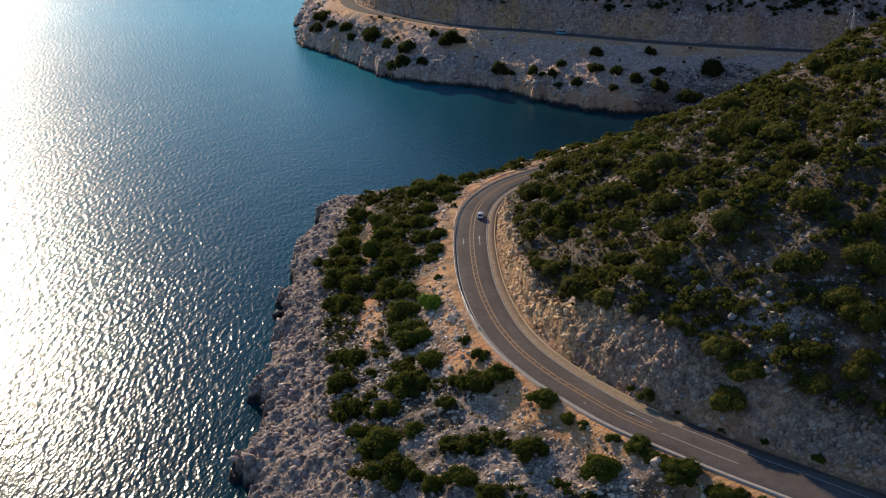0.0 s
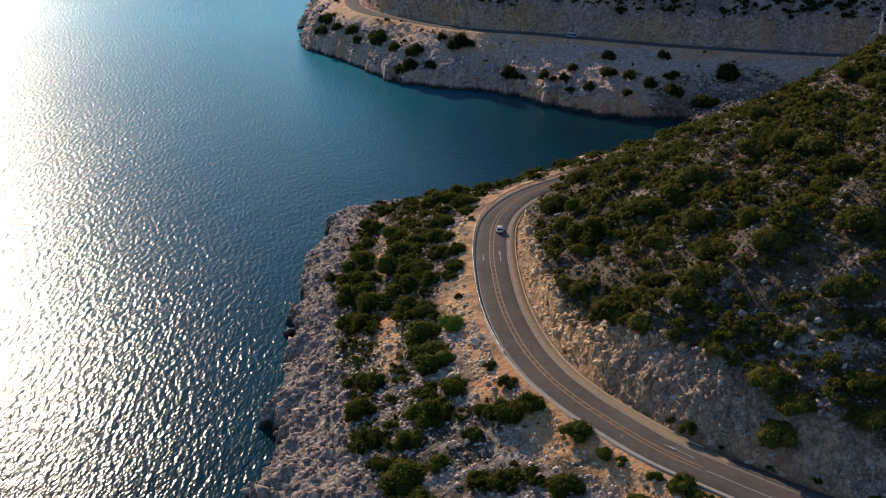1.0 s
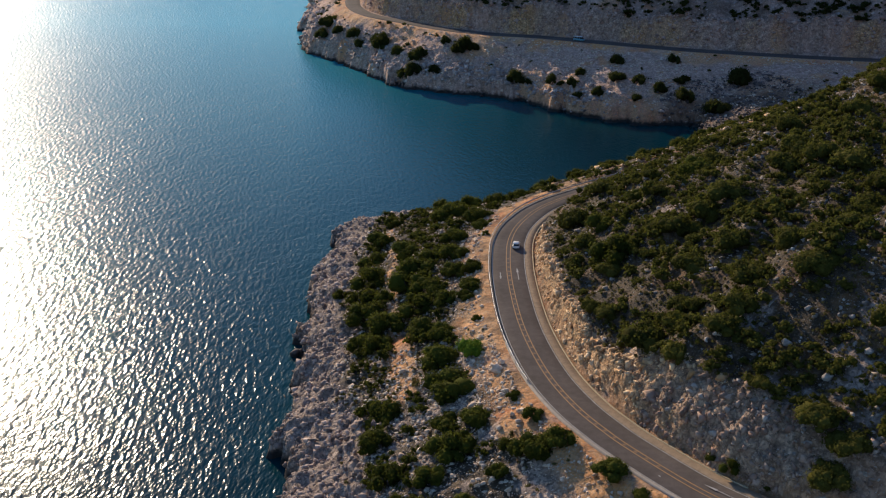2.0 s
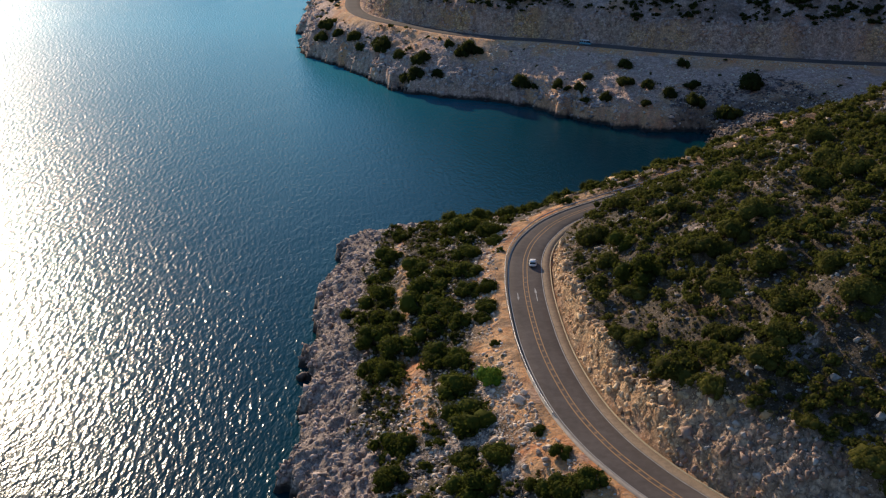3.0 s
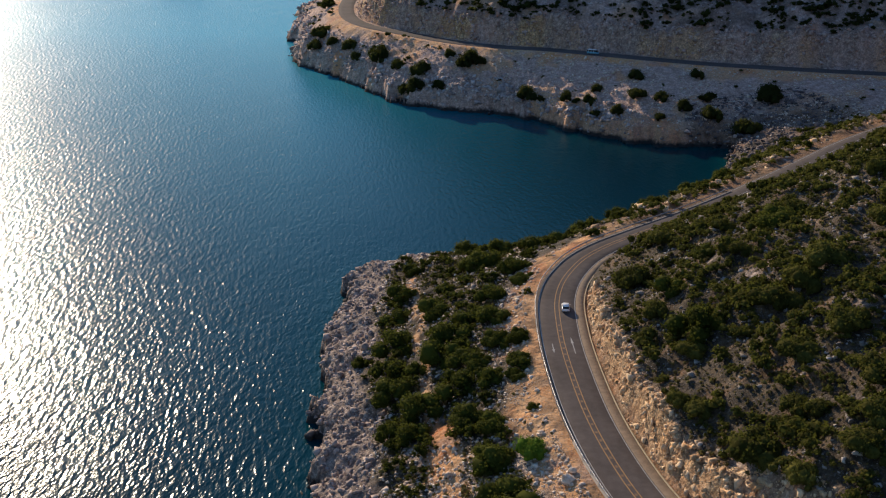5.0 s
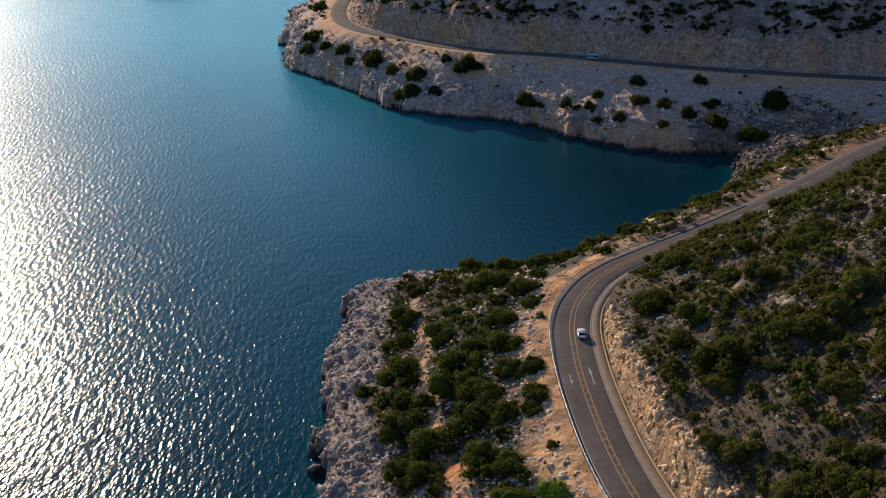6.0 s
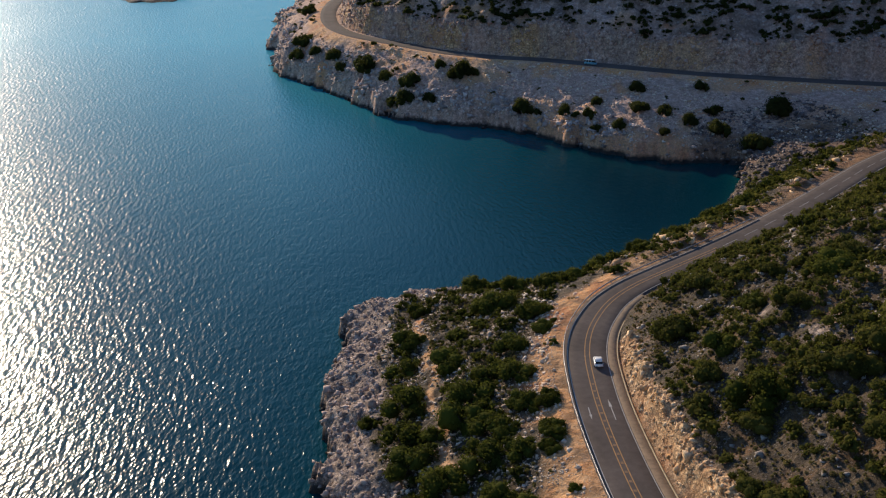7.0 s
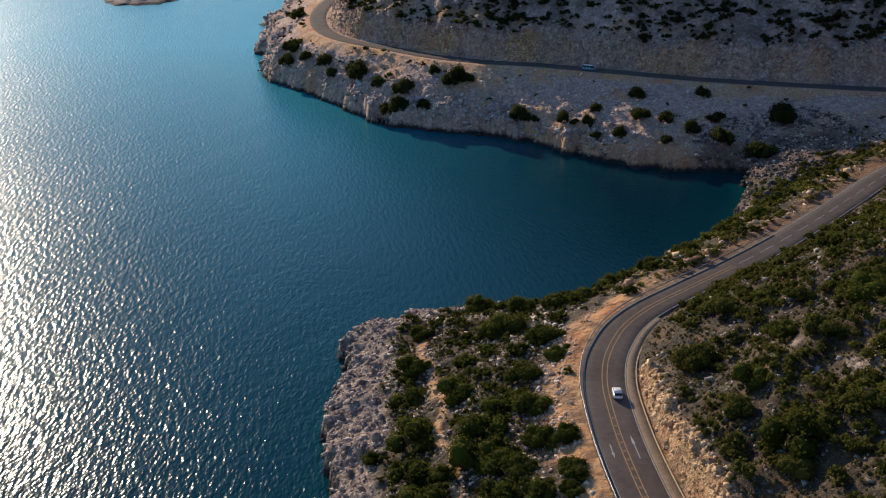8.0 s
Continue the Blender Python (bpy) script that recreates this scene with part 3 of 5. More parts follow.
# the drain strip and kerb at the foot of the cut, and the kerb on the sea side
GRAVEL = plain("tan_gravel", (0.31, 0.225, 0.14), 0.95, spread=0.3, scale=1.0, bump=0.4)
KERB = plain("yellowed_kerb_concrete", (0.46, 0.36, 0.21), 0.85, spread=0.25, scale=0.7, bump=0.15)
tagged(new("trim", ribbon("trim", S_LOW - 10, s_at(20, 336.5), [(-4.15, 0.02), (-4.2, 0.035), (-5.95, 0.045), (-6.0, -0.3)], GRAVEL)),
       "tan gravel drain strip beside the road", "verge", kind="structure")
tagged(new("trim", ribbon("trim", S_LOW - 70, S_LOW - 10, [(-4.15, 0.02), (-4.2, 0.03), (-6.4, 0.05), (-6.5, -0.3)], ASPHALT)),
       "grey asphalt shoulder at the foot of the rock cut", "verge", kind="structure")
tagged(new("kerb", ribbon("kerb", S_LOW - 4, s_at(17, 332), [(-5.96, -0.2), (-5.98, 0.16), (-6.22, 0.17), (-6.25, -0.3)], KERB)),
       "low yellowed concrete kerb along the rock cut", "kerb", kind="structure")
tagged(new("kerb", ribbon("kerb", 100, s_at(6.5, 240), [(4.95, -0.4), (4.93, 0.20), (4.30, 0.20), (4.26, -0.1)], CONCRETE)),
       "pale concrete kerb on the seaward road edge", "kerb", kind="structure")


def guard_rail(s0, s1):
    thing = tagged(new("guard_rail"), "galvanised steel guard rail along the road's seaward edge", "guard rail")
    rail = new("rail", ribbon("rail", s0, s1, [(4.78, 0.45), (4.72, 0.50), (4.76, 0.60), (4.72, 0.70), (4.78, 0.76), (4.82, 0.76), (4.80, 0.60), (4.82, 0.45)], STEEL, 1.2))
    rail.parent = thing
    bm = bmesh.new()
    bmesh.ops.create_cube(bm, size=1, matrix=Matrix.Diagonal((0.10, 0.10, 1.0, 1)))
    bmesh.ops.bevel(bm, geom=bm.edges, offset=0.012, segments=1)
    first = part("post", bm, STEEL, thing)
    mesh = first.data
    for k in range(int((s1 - s0) / 4)):
        s = s0 + 4 * k
        c = [np.interp(s, ROAD_S, ROAD_FINE[:, j]) for j in range(3)]
        n = [np.interp(s, ROAD_S, ROAD_LEFT[:, j]) for j in range(2)]
        ob = first if k == 0 else new("post", mesh)
        ob.parent = thing
        ob.location = (c[0] + n[0] * 4.9, c[1] + n[1] * 4.9, c[2] + 0.25)
        ob.rotation_euler = (0, 0, math.atan2(n[1], n[0]))


guard_rail(s_at(9.7, 222), s_at(70, 385))


# ---- plants ----
def rest(x, y):
    return land(np.atleast_1d(np.asarray(x, float)), np.atleast_1d(np.asarray(y, float)))


def ball(rng, fine):
    """A lumpy ball of radius one, from an icosahedron, cut finer once if asked."""
    p = (1 + 5 ** 0.5) / 2
    v = np.array([(-1, p, 0), (1, p, 0), (-1, -p, 0), (1, -p, 0), (0, -1, p), (0, 1, p), (0, -1, -p), (0, 1, -p), (p, 0, -1), (p, 0, 1), (-p, 0, -1), (-p, 0, 1)]) / (1 + p * p) ** 0.5
    f = np.array([(0, 11, 5), (0, 5, 1), (0, 1, 7), (0, 7, 10), (0, 10, 11), (1, 5, 9), (5, 11, 4), (11, 10, 2), (10, 7, 6), (7, 1, 8),
                  (3, 9, 4), (3, 4, 2), (3, 2, 6), (3, 6, 8), (3, 8, 9), (4, 9, 5), (2, 4, 11), (6, 2, 10), (8, 6, 7), (9, 8, 1)])
    if fine:
        m = np.stack([v[f[:, 0]] + v[f[:, 1]], v[f[:, 1]] + v[f[:, 2]], v[f[:, 2]] + v[f[:, 0]]], 1).reshape(-1, 3)
        m /= np.linalg.norm(m, axis=1)[:, None]
        i = 12 + 3 * np.arange(20)
        keys, back = np.unique(np.vstack([v, m]).round(4), axis=0, return_inverse=True)
        f = back.ravel()[np.vstack([np.column_stack([f[:, 0], i, i + 2]), np.column_stack([f[:, 1], i + 1, i]), np.column_stack([f[:, 2], i + 2, i + 1]), np.column_stack([i, i + 1, i + 2])])]
        v = keys
    return v * (1 + 0.17 * rng.normal(size=(len(v), 1))), f


def crown_arrays(rng, leaves, lobes, leaf, height=0.62, fine=False):
    """Leaves of a cushion-shaped bush one unit wide, close over several lumpy lobes."""
    cx = rng.uniform(-0.33, 0.33, (lobes, 2))
    cz = height * (0.50 - 1.6 * (cx ** 2).sum(1)) + rng.uniform(-0.07, 0.08, lobes)
    rad = rng.uniform(0.10, 0.25, lobes)
    k = rng.choice(lobes, leaves, p=rad ** 2 / (rad ** 2).sum())
    way = rng.normal(size=(leaves, 3))
    way[:, 2] = np.abs(way[:, 2]) * 1.0 - 0.35
    way /= np.linalg.norm(way, axis=1)[:, None]
    r = rad[k] * rng.uniform(0.85, 1.30, leaves)
    c = np.column_stack([cx[k], cz[k]]) + way * r[:, None] * np.array([1, 1, 0.9])
    c[:, 2] = np.maximum(c[:, 2], 0.02)
    tilt = way + rng.normal(scale=0.45, size=(leaves, 3))
    a = np.cross(tilt, rng.normal(size=(leaves, 3)))
    a /= np.linalg.norm(a, axis=1)[:, None]
    b = np.cross(tilt, a)
    b /= np.linalg.norm(b, axis=1)[:, None]
    s = (leaf * rng.uniform(0.6, 1.25, leaves))[:, None]
    v = np.stack([c - a * s * 0.55, c + b * s * 0.55 + a * s * 0.2, c + a * s * 0.3 - b * s * 0.5], 1).reshape(-1, 3)
    f = np.arange(leaves * 3).reshape(-1, 3)
    # the dense inside of each lobe
    vs, fs, base = [v], [f], len(v)
    for i in range(lobes):
        hv, hf = ball(rng, fine)
        vs.append(hv * rad[i] * 0.84 * np.array([1, 1, 0.9]) + np.array([cx[i, 0], cx[i, 1], cz[i]]))
        fs.append(hf + base)
        base += len(hv)
    v = np.vstack(vs)
    v[:, 2] = np.maximum(v[:, 2], -0.05)
    return v, np.vstack(fs)


rng = np.random.RandomState(11)
CROWNS = []
for k in range(7):
    v, f = crown_arrays(rng, 1700, rng.randint(14, 20), 0.050, fine=True)
    CROWNS.append(mesh_of("crown", v, f, LEAF_GREEN if k < 4 else LEAF_OLIVE))
# leaves coloured darker to stand in for the shade across the bay
LEAF_SHADED = leaf_material("shaded_far_leaves", (0.016, 0.020, 0.006), (0.055, 0.060, 0.016))
CROWNS_SHADED = []
for k in range(4):
    v, f = crown_arrays(rng, 1500, rng.randint(14, 20), 0.055, fine=True)
    CROWNS_SHADED.append(mesh_of("crown", v, f, LEAF_SHADED))
bright = leaf_material("bright_green_leaves", (0.07, 0.13, 0.010), (0.16, 0.25, 0.025))
v, f = crown_arrays(rng, 1700, 17, 0.050, fine=True)
CROWN_BRIGHT = mesh_of("crown", v, f, bright)


def trunk_mesh():
    bm = bmesh.new()
    for k in range(4):
        a = k * 1.7
        m = Matrix.Translation((0.06 * math.cos(a), 0.06 * math.sin(a), 0.13)) @ Matrix.Rotation(0.45, 4, Vector((-math.sin(a), math.cos(a), 0)))
        bmesh.ops.create_cone(bm, cap_ends=True, segments=6, radius1=0.022, radius2=0.012, depth=0.40, matrix=m)
    me = bpy.data.meshes.new("trunk")
    bm.to_mesh(me)
    bm.free()
    me.materials.append(BARK)
    return me


TRUNK = trunk_mesh()


def shrub(x, y, width, label, group, bright_one=False):
    z = float(rest(x, y)["z"][0])
    thing = tagged(new("shrub"), label, "shrub", group)
    r = random.random
    thing.location = (x, y, z - 0.10 * width)
    thing.rotation_euler = (0, 0, r() * 6.28)
    w = width * 1.32
    thing.scale = (w * (0.9 + 0.2 * r()), w * (0.9 + 0.2 * r()), w * (0.85 + 0.3 * r()) * (1.25 if "bay" in group else 1.0))
    for name, mesh in (("trunk", TRUNK), ("crown", CROWN_BRIGHT if bright_one else random.choice(CROWNS[4:] if "hillside" in group else CROWNS_SHADED if "bay" in group else CROWNS[:4]))):
        ob = new(name, mesh)
        ob.parent = thing


SLOPE_A_SHRUBS = [(-5.2, 239.8, 4.9), (-20.7, 204.0, 6.8), (-25.5, 231.3, 5.7), (-21.9, 229.4, 5.0), (-9.0, 229.8, 7.5), (-10.0, 218.0, 4.8), (-4.8, 213.5, 4.5), (-8.7,
    207.6, 6.3), (5.1, 208.2, 2.8), (0.4, 202.8, 2.9), (4.5, 198.0, 5.5), (9.1, 198.2, 4.9), (-13.3, 200.1, 3.9), (-13.2, 190.4, 7.0), (-11.0, 180.2, 7.2), (-7.3, 190.7,
    3.4), (-1.5, 196.0, 2.7), (-1.1, 184.4, 2.7), (3.8, 180.0, 5.1), (1.3, 171.1, 4.4), (-18.6, 195.2, 3.1), (-3.7, 173.2, 3.5), (6.0, 165.4, 4.3), (-24.3, 218.6, 4.8),
    (-6.6, 176.8, 2.5), (13.0, 174.7, 5.0), (16.2, 187.5, 4.2), (24.2, 165.6, 5.2), (34.8, 184.9, 2.6), (2.2, 216.8, 2.1), (36.5, 160.9, 4.6), (30.8, 168.4, 3.6)]
SLOPE_B_SHRUBS = [(-27.3, 361.2, 4.2), (-10.7, 344.8, 6.3), (-1.5, 331.2, 5.2), (-7.7, 313.7, 4.9), (-8.6, 298.6, 5.5), (-8.1, 285.4, 3.9), (-4.5, 284.5, 3.0), (-4.7,
    271.4, 2.9), (-5.7, 267.9, 2.6), (-3.5, 254.6, 1.9), (-1.0, 319.1, 3.7), (-29.9, 337.5, 5.3), (-30.3, 327.5, 6.0), (-18.8, 333.3, 3.5), (-21.3, 317.5, 5.8), (-13.4,
    303.7, 6.4), (-17.9, 295.3, 7.0), (-30.9, 307.1, 7.3), (-19.6, 288.7, 7.7), (-14.6, 282.1, 5.2), (-31.4, 290.6, 7.0), (-17.2, 273.9, 6.6), (-15.4, 258.4, 5.5),
    (-25.4, 287.2, 3.8), (-30.1, 281.2, 6.8), (-24.5, 270.1, 7.2), (-10.2, 271.1, 5.0), (-11.4, 252.5, 4.1), (-25.8, 261.5, 5.6), (-30.6, 265.5, 5.7), (-38.3, 304.8,
    3.6), (-11.9, 241.8, 5.9)]
HILL_A_SHRUBS = [(27.4, 261.2, 4.8), (24.3, 253.4, 4.7), (22.2, 272.8, 4.3), (18.1, 238.1, 3.3), (21.2, 234.4, 4.4), (25.9, 217.5, 7.0), (39.0, 255.7, 7.3), (45.8, 238.4,
    5.6), (44.6, 258.7, 6.7), (37.8, 236.7, 6.2), (45.2, 221.3, 7.0), (41.4, 211.5, 5.6), (33.3, 224.2, 4.1), (35.5, 220.0, 3.5), (36.7, 206.5, 5.0), (53.1, 224.2, 5.2),
    (53.5, 213.4, 4.5), (39.6, 281.2, 3.8), (49.3, 262.6, 6.1), (30.8, 312.6, 5.6), (22.2, 296.5, 6.2), (29.5, 207.2, 4.4), (55.6, 298.1, 4.6), (41.2, 301.7, 3.9)]
HILL_B_SHRUBS = [(70.7, 284.2, 7.2), (71.8, 268.7, 6.2), (76.3, 261.7, 8.0), (64.2, 272.0, 6.2), (71.5, 236.5, 6.1), (76.1, 242.3, 5.6), (64.2, 224.6, 4.6), (68.1, 230.7,
    5.4), (89.1, 265.6, 6.0), (100.6, 314.7, 6.3), (102.9, 299.6, 6.8), (106.0, 288.7, 6.5), (54.5, 213.2, 5.6), (69.2, 211.5, 6.6), (76.7, 200.8, 5.2), (53.9, 224.7,
    4.7), (74.9, 302.4, 5.4), (89.0, 298.5, 5.3), (89.5, 248.4, 5.7), (62.2, 195.3, 6.7), (46.5, 182.4, 5.4), (50.5, 176.4, 5.7), (68.1, 185.2, 5.9), (70.1, 180.1, 5.8),
    (60.8, 176.9, 3.8), (66.2, 170.9, 4.2), (60.4, 170.4, 4.2), (40.1, 191.4, 3.6), (47.6, 175.6, 4.8), (68.2, 173.3, 3.7), (74.6, 192.5, 6.1)]
FAR_SHRUBS = [(24.2, 595.1, 8.0), (30.1, 591.1, 3.5), (41.3, 578.3, 5.8), (45.3, 574.3, 3.8), (50.1, 571.9, 6.2), (54.9, 582.3, 5.3), (52.0, 564.2, 4.7), (61.4, 559.4,
    6.0), (73.6, 585.3, 6.6), (71.7, 566.6, 7.0), (80.9, 562.9, 6.5), (100.0, 578.0, 5.8), (102.2, 560.0, 6.5), (89.5, 553.8, 6.0), (78.3, 547.3, 4.6), (99.3, 543.8,
    8.6), (-1.6, 624.2, 10.4), (3.4, 624.7, 5.7), (127.5, 554.7, 10.6), (113.1, 534.1, 11.1), (-25.2, 629.7, 8.7), (-17.8, 616.4, 6.7), (-34.7, 628.3, 6.6), (-29.0,
    623.1, 7.8), (-38.3, 646.7, 8.6), (-48.1, 667.1, 10.6), (-66.3, 693.5, 8.7), (-61.5, 679.0, 5.7), (-76.2, 707.4, 7.4), (-87.5, 721.1, 7.9), (-84.4, 732.6, 10.8),
    (-86.1, 811.2, 8.6), (-11.4, 636.9, 5.3)]
SIDE_SHRUBS = [(-11.3, 379.8, 5.9), (-8.0, 343.6, 6.4), (-2.9, 330.2, 3.0), (-0.9, 319.6, 3.0), (-8.6, 287.8, 4.2), (-4.1, 284.6, 3.5), (27.3, 259.7, 7.3), (26.0, 280.0,
    4.8), (35.8, 292.5, 4.6), (55.5, 323.9, 5.2), (50.3, 292.3, 6.0), (39.5, 366.2, 1.9), (-10.0, 349.0, 5.2), (-3, 362, 5), (5, 359, 5.2), (12, 360, 4.5), (20, 366,
    4.6), (31, 372, 4.4), (43, 383, 4.6), (56, 396, 4.4), (70, 411, 4.6), (84, 430, 4.4), (98, 448, 4.4), (112, 463, 4.4),
    (20.1, 180.0, 2.6), (22.4, 177.5, 1.8), (33.1, 164.5, 2.4), (35.0, 162.1, 2.8), (36.9, 159.8, 3.1), (38.3, 159.8, 1.8), (41.4, 154.8, 3.6), (43.4, 153.9, 2.7), (44.5, 153.6, 2.0), (47.2, 150.9, 2.1), (29.7, 168.7, 1.9), (26.8, 171.7, 2.1),
    (1.5, 331.1, 2.2), (1.7, 322.6, 1.4), (-0.3, 309.0, 1.5), (-5.1, 274.2, 3.8), (-6.6, 268.7, 3.1), (-9.7, 272.4, 3.2), (-12.7, 278.5, 4.2)]
random.seed(5)
for where, label, group in ((SLOPE_A_SHRUBS, "dark green rounded shrub among white limestone rubble", "shrubs on the seaward slope"),
                            (SLOPE_B_SHRUBS, "dense dark green shrub on the seaward slope", "shrubs on the seaward slope"),
                            (HILL_A_SHRUBS, "olive green shrub on the stony hillside above the road", "shrubs on the hillside"),
                            (HILL_B_SHRUBS, "large sunlit olive shrub on the upper hillside", "shrubs on the hillside"),
                            (FAR_SHRUBS, "dark round shrub on the bare slope across the bay", "shrubs across the bay"),
                            (SIDE_SHRUBS, "green shrub beside the coast road", "shrubs beside the road")):
    for k, (x, y, w) in enumerate(where):
        vivid = where is SLOPE_A_SHRUBS and k == 0
        shrub(x, y, w * (0.9 if where is FAR_SHRUBS else 1.0), "bright green rounded shrub on the orange earth bank" if vivid else label, group, vivid)

KNOWN = np.array(SLOPE_A_SHRUBS + SLOPE_B_SHRUBS + HILL_A_SHRUBS + HILL_B_SHRUBS + FAR_SHRUBS + SIDE_SHRUBS)


def clear_of(x, y, gap):
    """How far each place keeps from the single shrubs."""
    ok = np.ones(len(x), bool)
    for kx, ky, kw in KNOWN:
        ok &= np.hypot(x - kx, y - ky) > kw * 0.5 + gap
    return ok


def strew(name, templates, x, y, z, size, mat, label, category, flat=(0.7, 1.1), seed=1, spread=0.2):
    """Copies of the templates at many places, joined into one object."""
    r = np.random.RandomState(seed)
    pick = r.randint(0, len(templates), len(x))
    vs, fs, base = [], [], 0
    for k, (tv, tf) in enumerate(templates):
        m = pick == k
        n = int(m.sum())
        if not n:
            continue
        a = r.uniform(0, 2 * np.pi, n)
        sx, sy = size[m] * r.uniform(1 - spread, 1 + spread, n), size[m] * r.uniform(1 - spread, 1 + spread, n)
        sz = size[m] * r.uniform(flat[0], flat[1], n)
        px = tv[None, :, 0] * sx[:, None]
        py = tv[None, :, 1] * sy[:, None]
        q = np.stack([px * np.cos(a)[:, None] - py * np.sin(a)[:, None] + x[m][:, None], px * np.sin(a)[:, None] + py * np.cos(a)[:, None] + y[m][:, None],
                      tv[None, :, 2] * sz[:, None] + z[m][:, None]], 2)
        vs.append(q.reshape(-1, 3))
        fs.append((tf[None] + (np.arange(n) * len(tv))[:, None, None]).reshape(-1, tf.shape[1]) + base)
        base += n * len(tv)
    return tagged(new(name, mesh_of(name, np.vstack(vs), np.vstack(fs), mat)), label, category, kind="stuff")


def scatter(n, box, seed):
    r = np.random.RandomState(seed)
    x, y = r.uniform(box[0], box[1], n), r.uniform(box[2], box[3], n)
    return x, y, r.uniform(0, 1, n), rest(x, y)


rng = np.random.RandomState(23)
BUSH_FINE = [crown_arrays(rng, 96, 5, 0.135, 0.74) for k in range(6)]
BUSH_ROUGH = [crown_arrays(rng, 50, 4, 0.18, 0.72) for k in range(6)]
TUFT = [crown_arrays(rng, 15, 1, 0.32, 0.75) for k in range(5)]
LEAF_DRY = leaf_material("dry_brush_leaves", (0.050, 0.039, 0.016), (0.280, 0.210, 0.085))

# scrub on the near hillside and on the seaward slope
x, y, q, g = scatter(7800, (8, 138, 150, 430), 3)
clump = fbm(x, y, 15, 3, 0.55, 20.0)
keep = g["inland"] & (g["d"] > 9.0 + 3.5 * q) & (g["face"] < 0.3) & (clump + 0.5 * q > 0.08) & (g["z"] > 20) & clear_of(x, y, -0.5)
wide = 1.1 + 3.3 * q ** 1.9 + np.maximum(clump, 0) * 2.2
strew("hillside_scrub", BUSH_FINE, x[keep], y[keep], g["z"][keep] - 0.1, wide[keep], LEAF_OLIVE, "dense low evergreen scrub covering the hillside", "scrub", seed=4)
x, y, q, g = scatter(24000, (10, 108, 150, 420), 5)
clump = fbm(x, y, 9, 3, 0.55, 30.0)
keep = g["inland"] & (g["d"] > 7.6) & (g["face"] < 0.6) & (clump + 0.5 * q > -0.55) & clear_of(x, y, -0.6)
strew("hillside_brush", TUFT, x[keep], y[keep], g["z"][keep] - 0.08, (0.45 + 1.15 * q)[keep], LEAF_DRY, "olive brown dry brush between the hillside rocks", "scrub", seed=6)
x, y, q, g = scatter(9500, (-48, 190, 150, 540), 7)
clump = fbm(x, y, 13, 3, 0.55, 40.0)
band = np.where(y > 240, 0.30, np.where((x < -13) & (y > 203), 0.24, -0.30))
pd, _ = nearest(x, y, PATHWAY)
keep = ~g["inland"] & (g["ds"] > 14 + 4 * (y < 235)) & (g["dr"] > 8.5) & (g["north"] < 0.5) & (clump + band + 0.35 * q > 0.10) & (pd > 2.2) & clear_of(x, y, -0.8)
keep |= ~g["inland"] & (y > 345) & (x > 0) & (g["ds"] > 3) & (g["dr"] > 2.0) & (clump + 0.4 * q > 0.36) & (g["north"] < 0.6)
strew("slope_scrub", BUSH_FINE, x[keep], y[keep], g["z"][keep] - 0.1, (1.2 + 3.4 * q ** 1.5)[keep], LEAF_GREEN, "dense evergreen scrub between road and shore", "scrub", seed=8)
LEAF_BANK = leaf_material("yellow_green_leaves", (0.055, 0.055, 0.010), (0.30, 0.26, 0.055))
x, y, q, g = scatter(4200, (4, 150, 335, 500), 45)
keep = ~g["inland"] & (g["bay"] > 0.3) & (g["dr"] > 1.2) & (g["ds"] > 2) & (fbm(x, y, 11, 3, 0.55, 46.0) + 0.4 * q > 0.06)
strew("bank_scrub", BUSH_FINE, x[keep], y[keep], g["z"][keep] - 0.1, (0.9 + 2.4 * q ** 1.6)[keep], LEAF_BANK, "yellow-green scrub on the bank above the bay", "scrub", seed=46)
x, y, q, g = scatter(9000, (-46, 190, 150, 540), 9)
keep = ~g["inland"] & (g["ds"] > 13) & (g["dr"] > 1.2) & (fbm(x, y, 8, 3, 0.55, 50.0) + 0.3 * q > np.where(g["dr"] < 8, 0.16, 0.06)) & clear_of(x, y, -0.6)
strew("slope_brush", TUFT, x[keep], y[keep], g["z"][keep] - 0.06, (0.5 + 1.1 * q)[keep], LEAF_DRY, "dry brush and grass tufts on the seaward slope", "scrub", seed=10)
x, y, q, g = scatter(5500, (-38, 4, 235, 392), 16)
pd, _ = nearest(x, y, PATHWAY)
keep = ~g["inland"] & (g["ds"] > 14) & (g["dr"] > 8) & (pd > 1.3) & (fbm(x, y, 10, 3, 0.55, 55.0) + 0.4 * q > -0.10) & clear_of(x, y, -0.7)
strew("slope_undergrowth", TUFT, x[keep], y[keep], g["z"][keep] - 0.06, (0.6 + 1.2 * q)[keep], LEAF_DRY, "olive brown undergrowth between road and shore", "scrub", seed=17)
# scrub across the bay
r = np.random.RandomState(12)
s = r.uniform(s_at(225, 568), s_at(-60, 950), 4600)
o = -13 - 75 * r.uniform(0, 1, 4600) ** 1.2
x = np.interp(s, ROAD_S, ROAD_FINE[:, 0]) + o * np.interp(s, ROAD_S, ROAD_LEFT[:, 0])
y = np.interp(s, ROAD_S, ROAD_FINE[:, 1]) + o * np.interp(s, ROAD_S, ROAD_LEFT[:, 1])
q, g = r.uniform(0, 1, 4600), rest(x, y)
keep = g["inland"] & (g["dc"] > 13) & (fbm(x, y, 24, 3, 0.55, 60.0) + 0.5 * q > 0.10)
strew("far_scrub", BUSH_ROUGH, x[keep], y[keep], g["z"][keep] - 0.2, (1.5 + 5.5 * q ** 1.8)[keep], LEAF_SHADED, "dark scrub on the hillside across the bay", "scrub", seed=13)
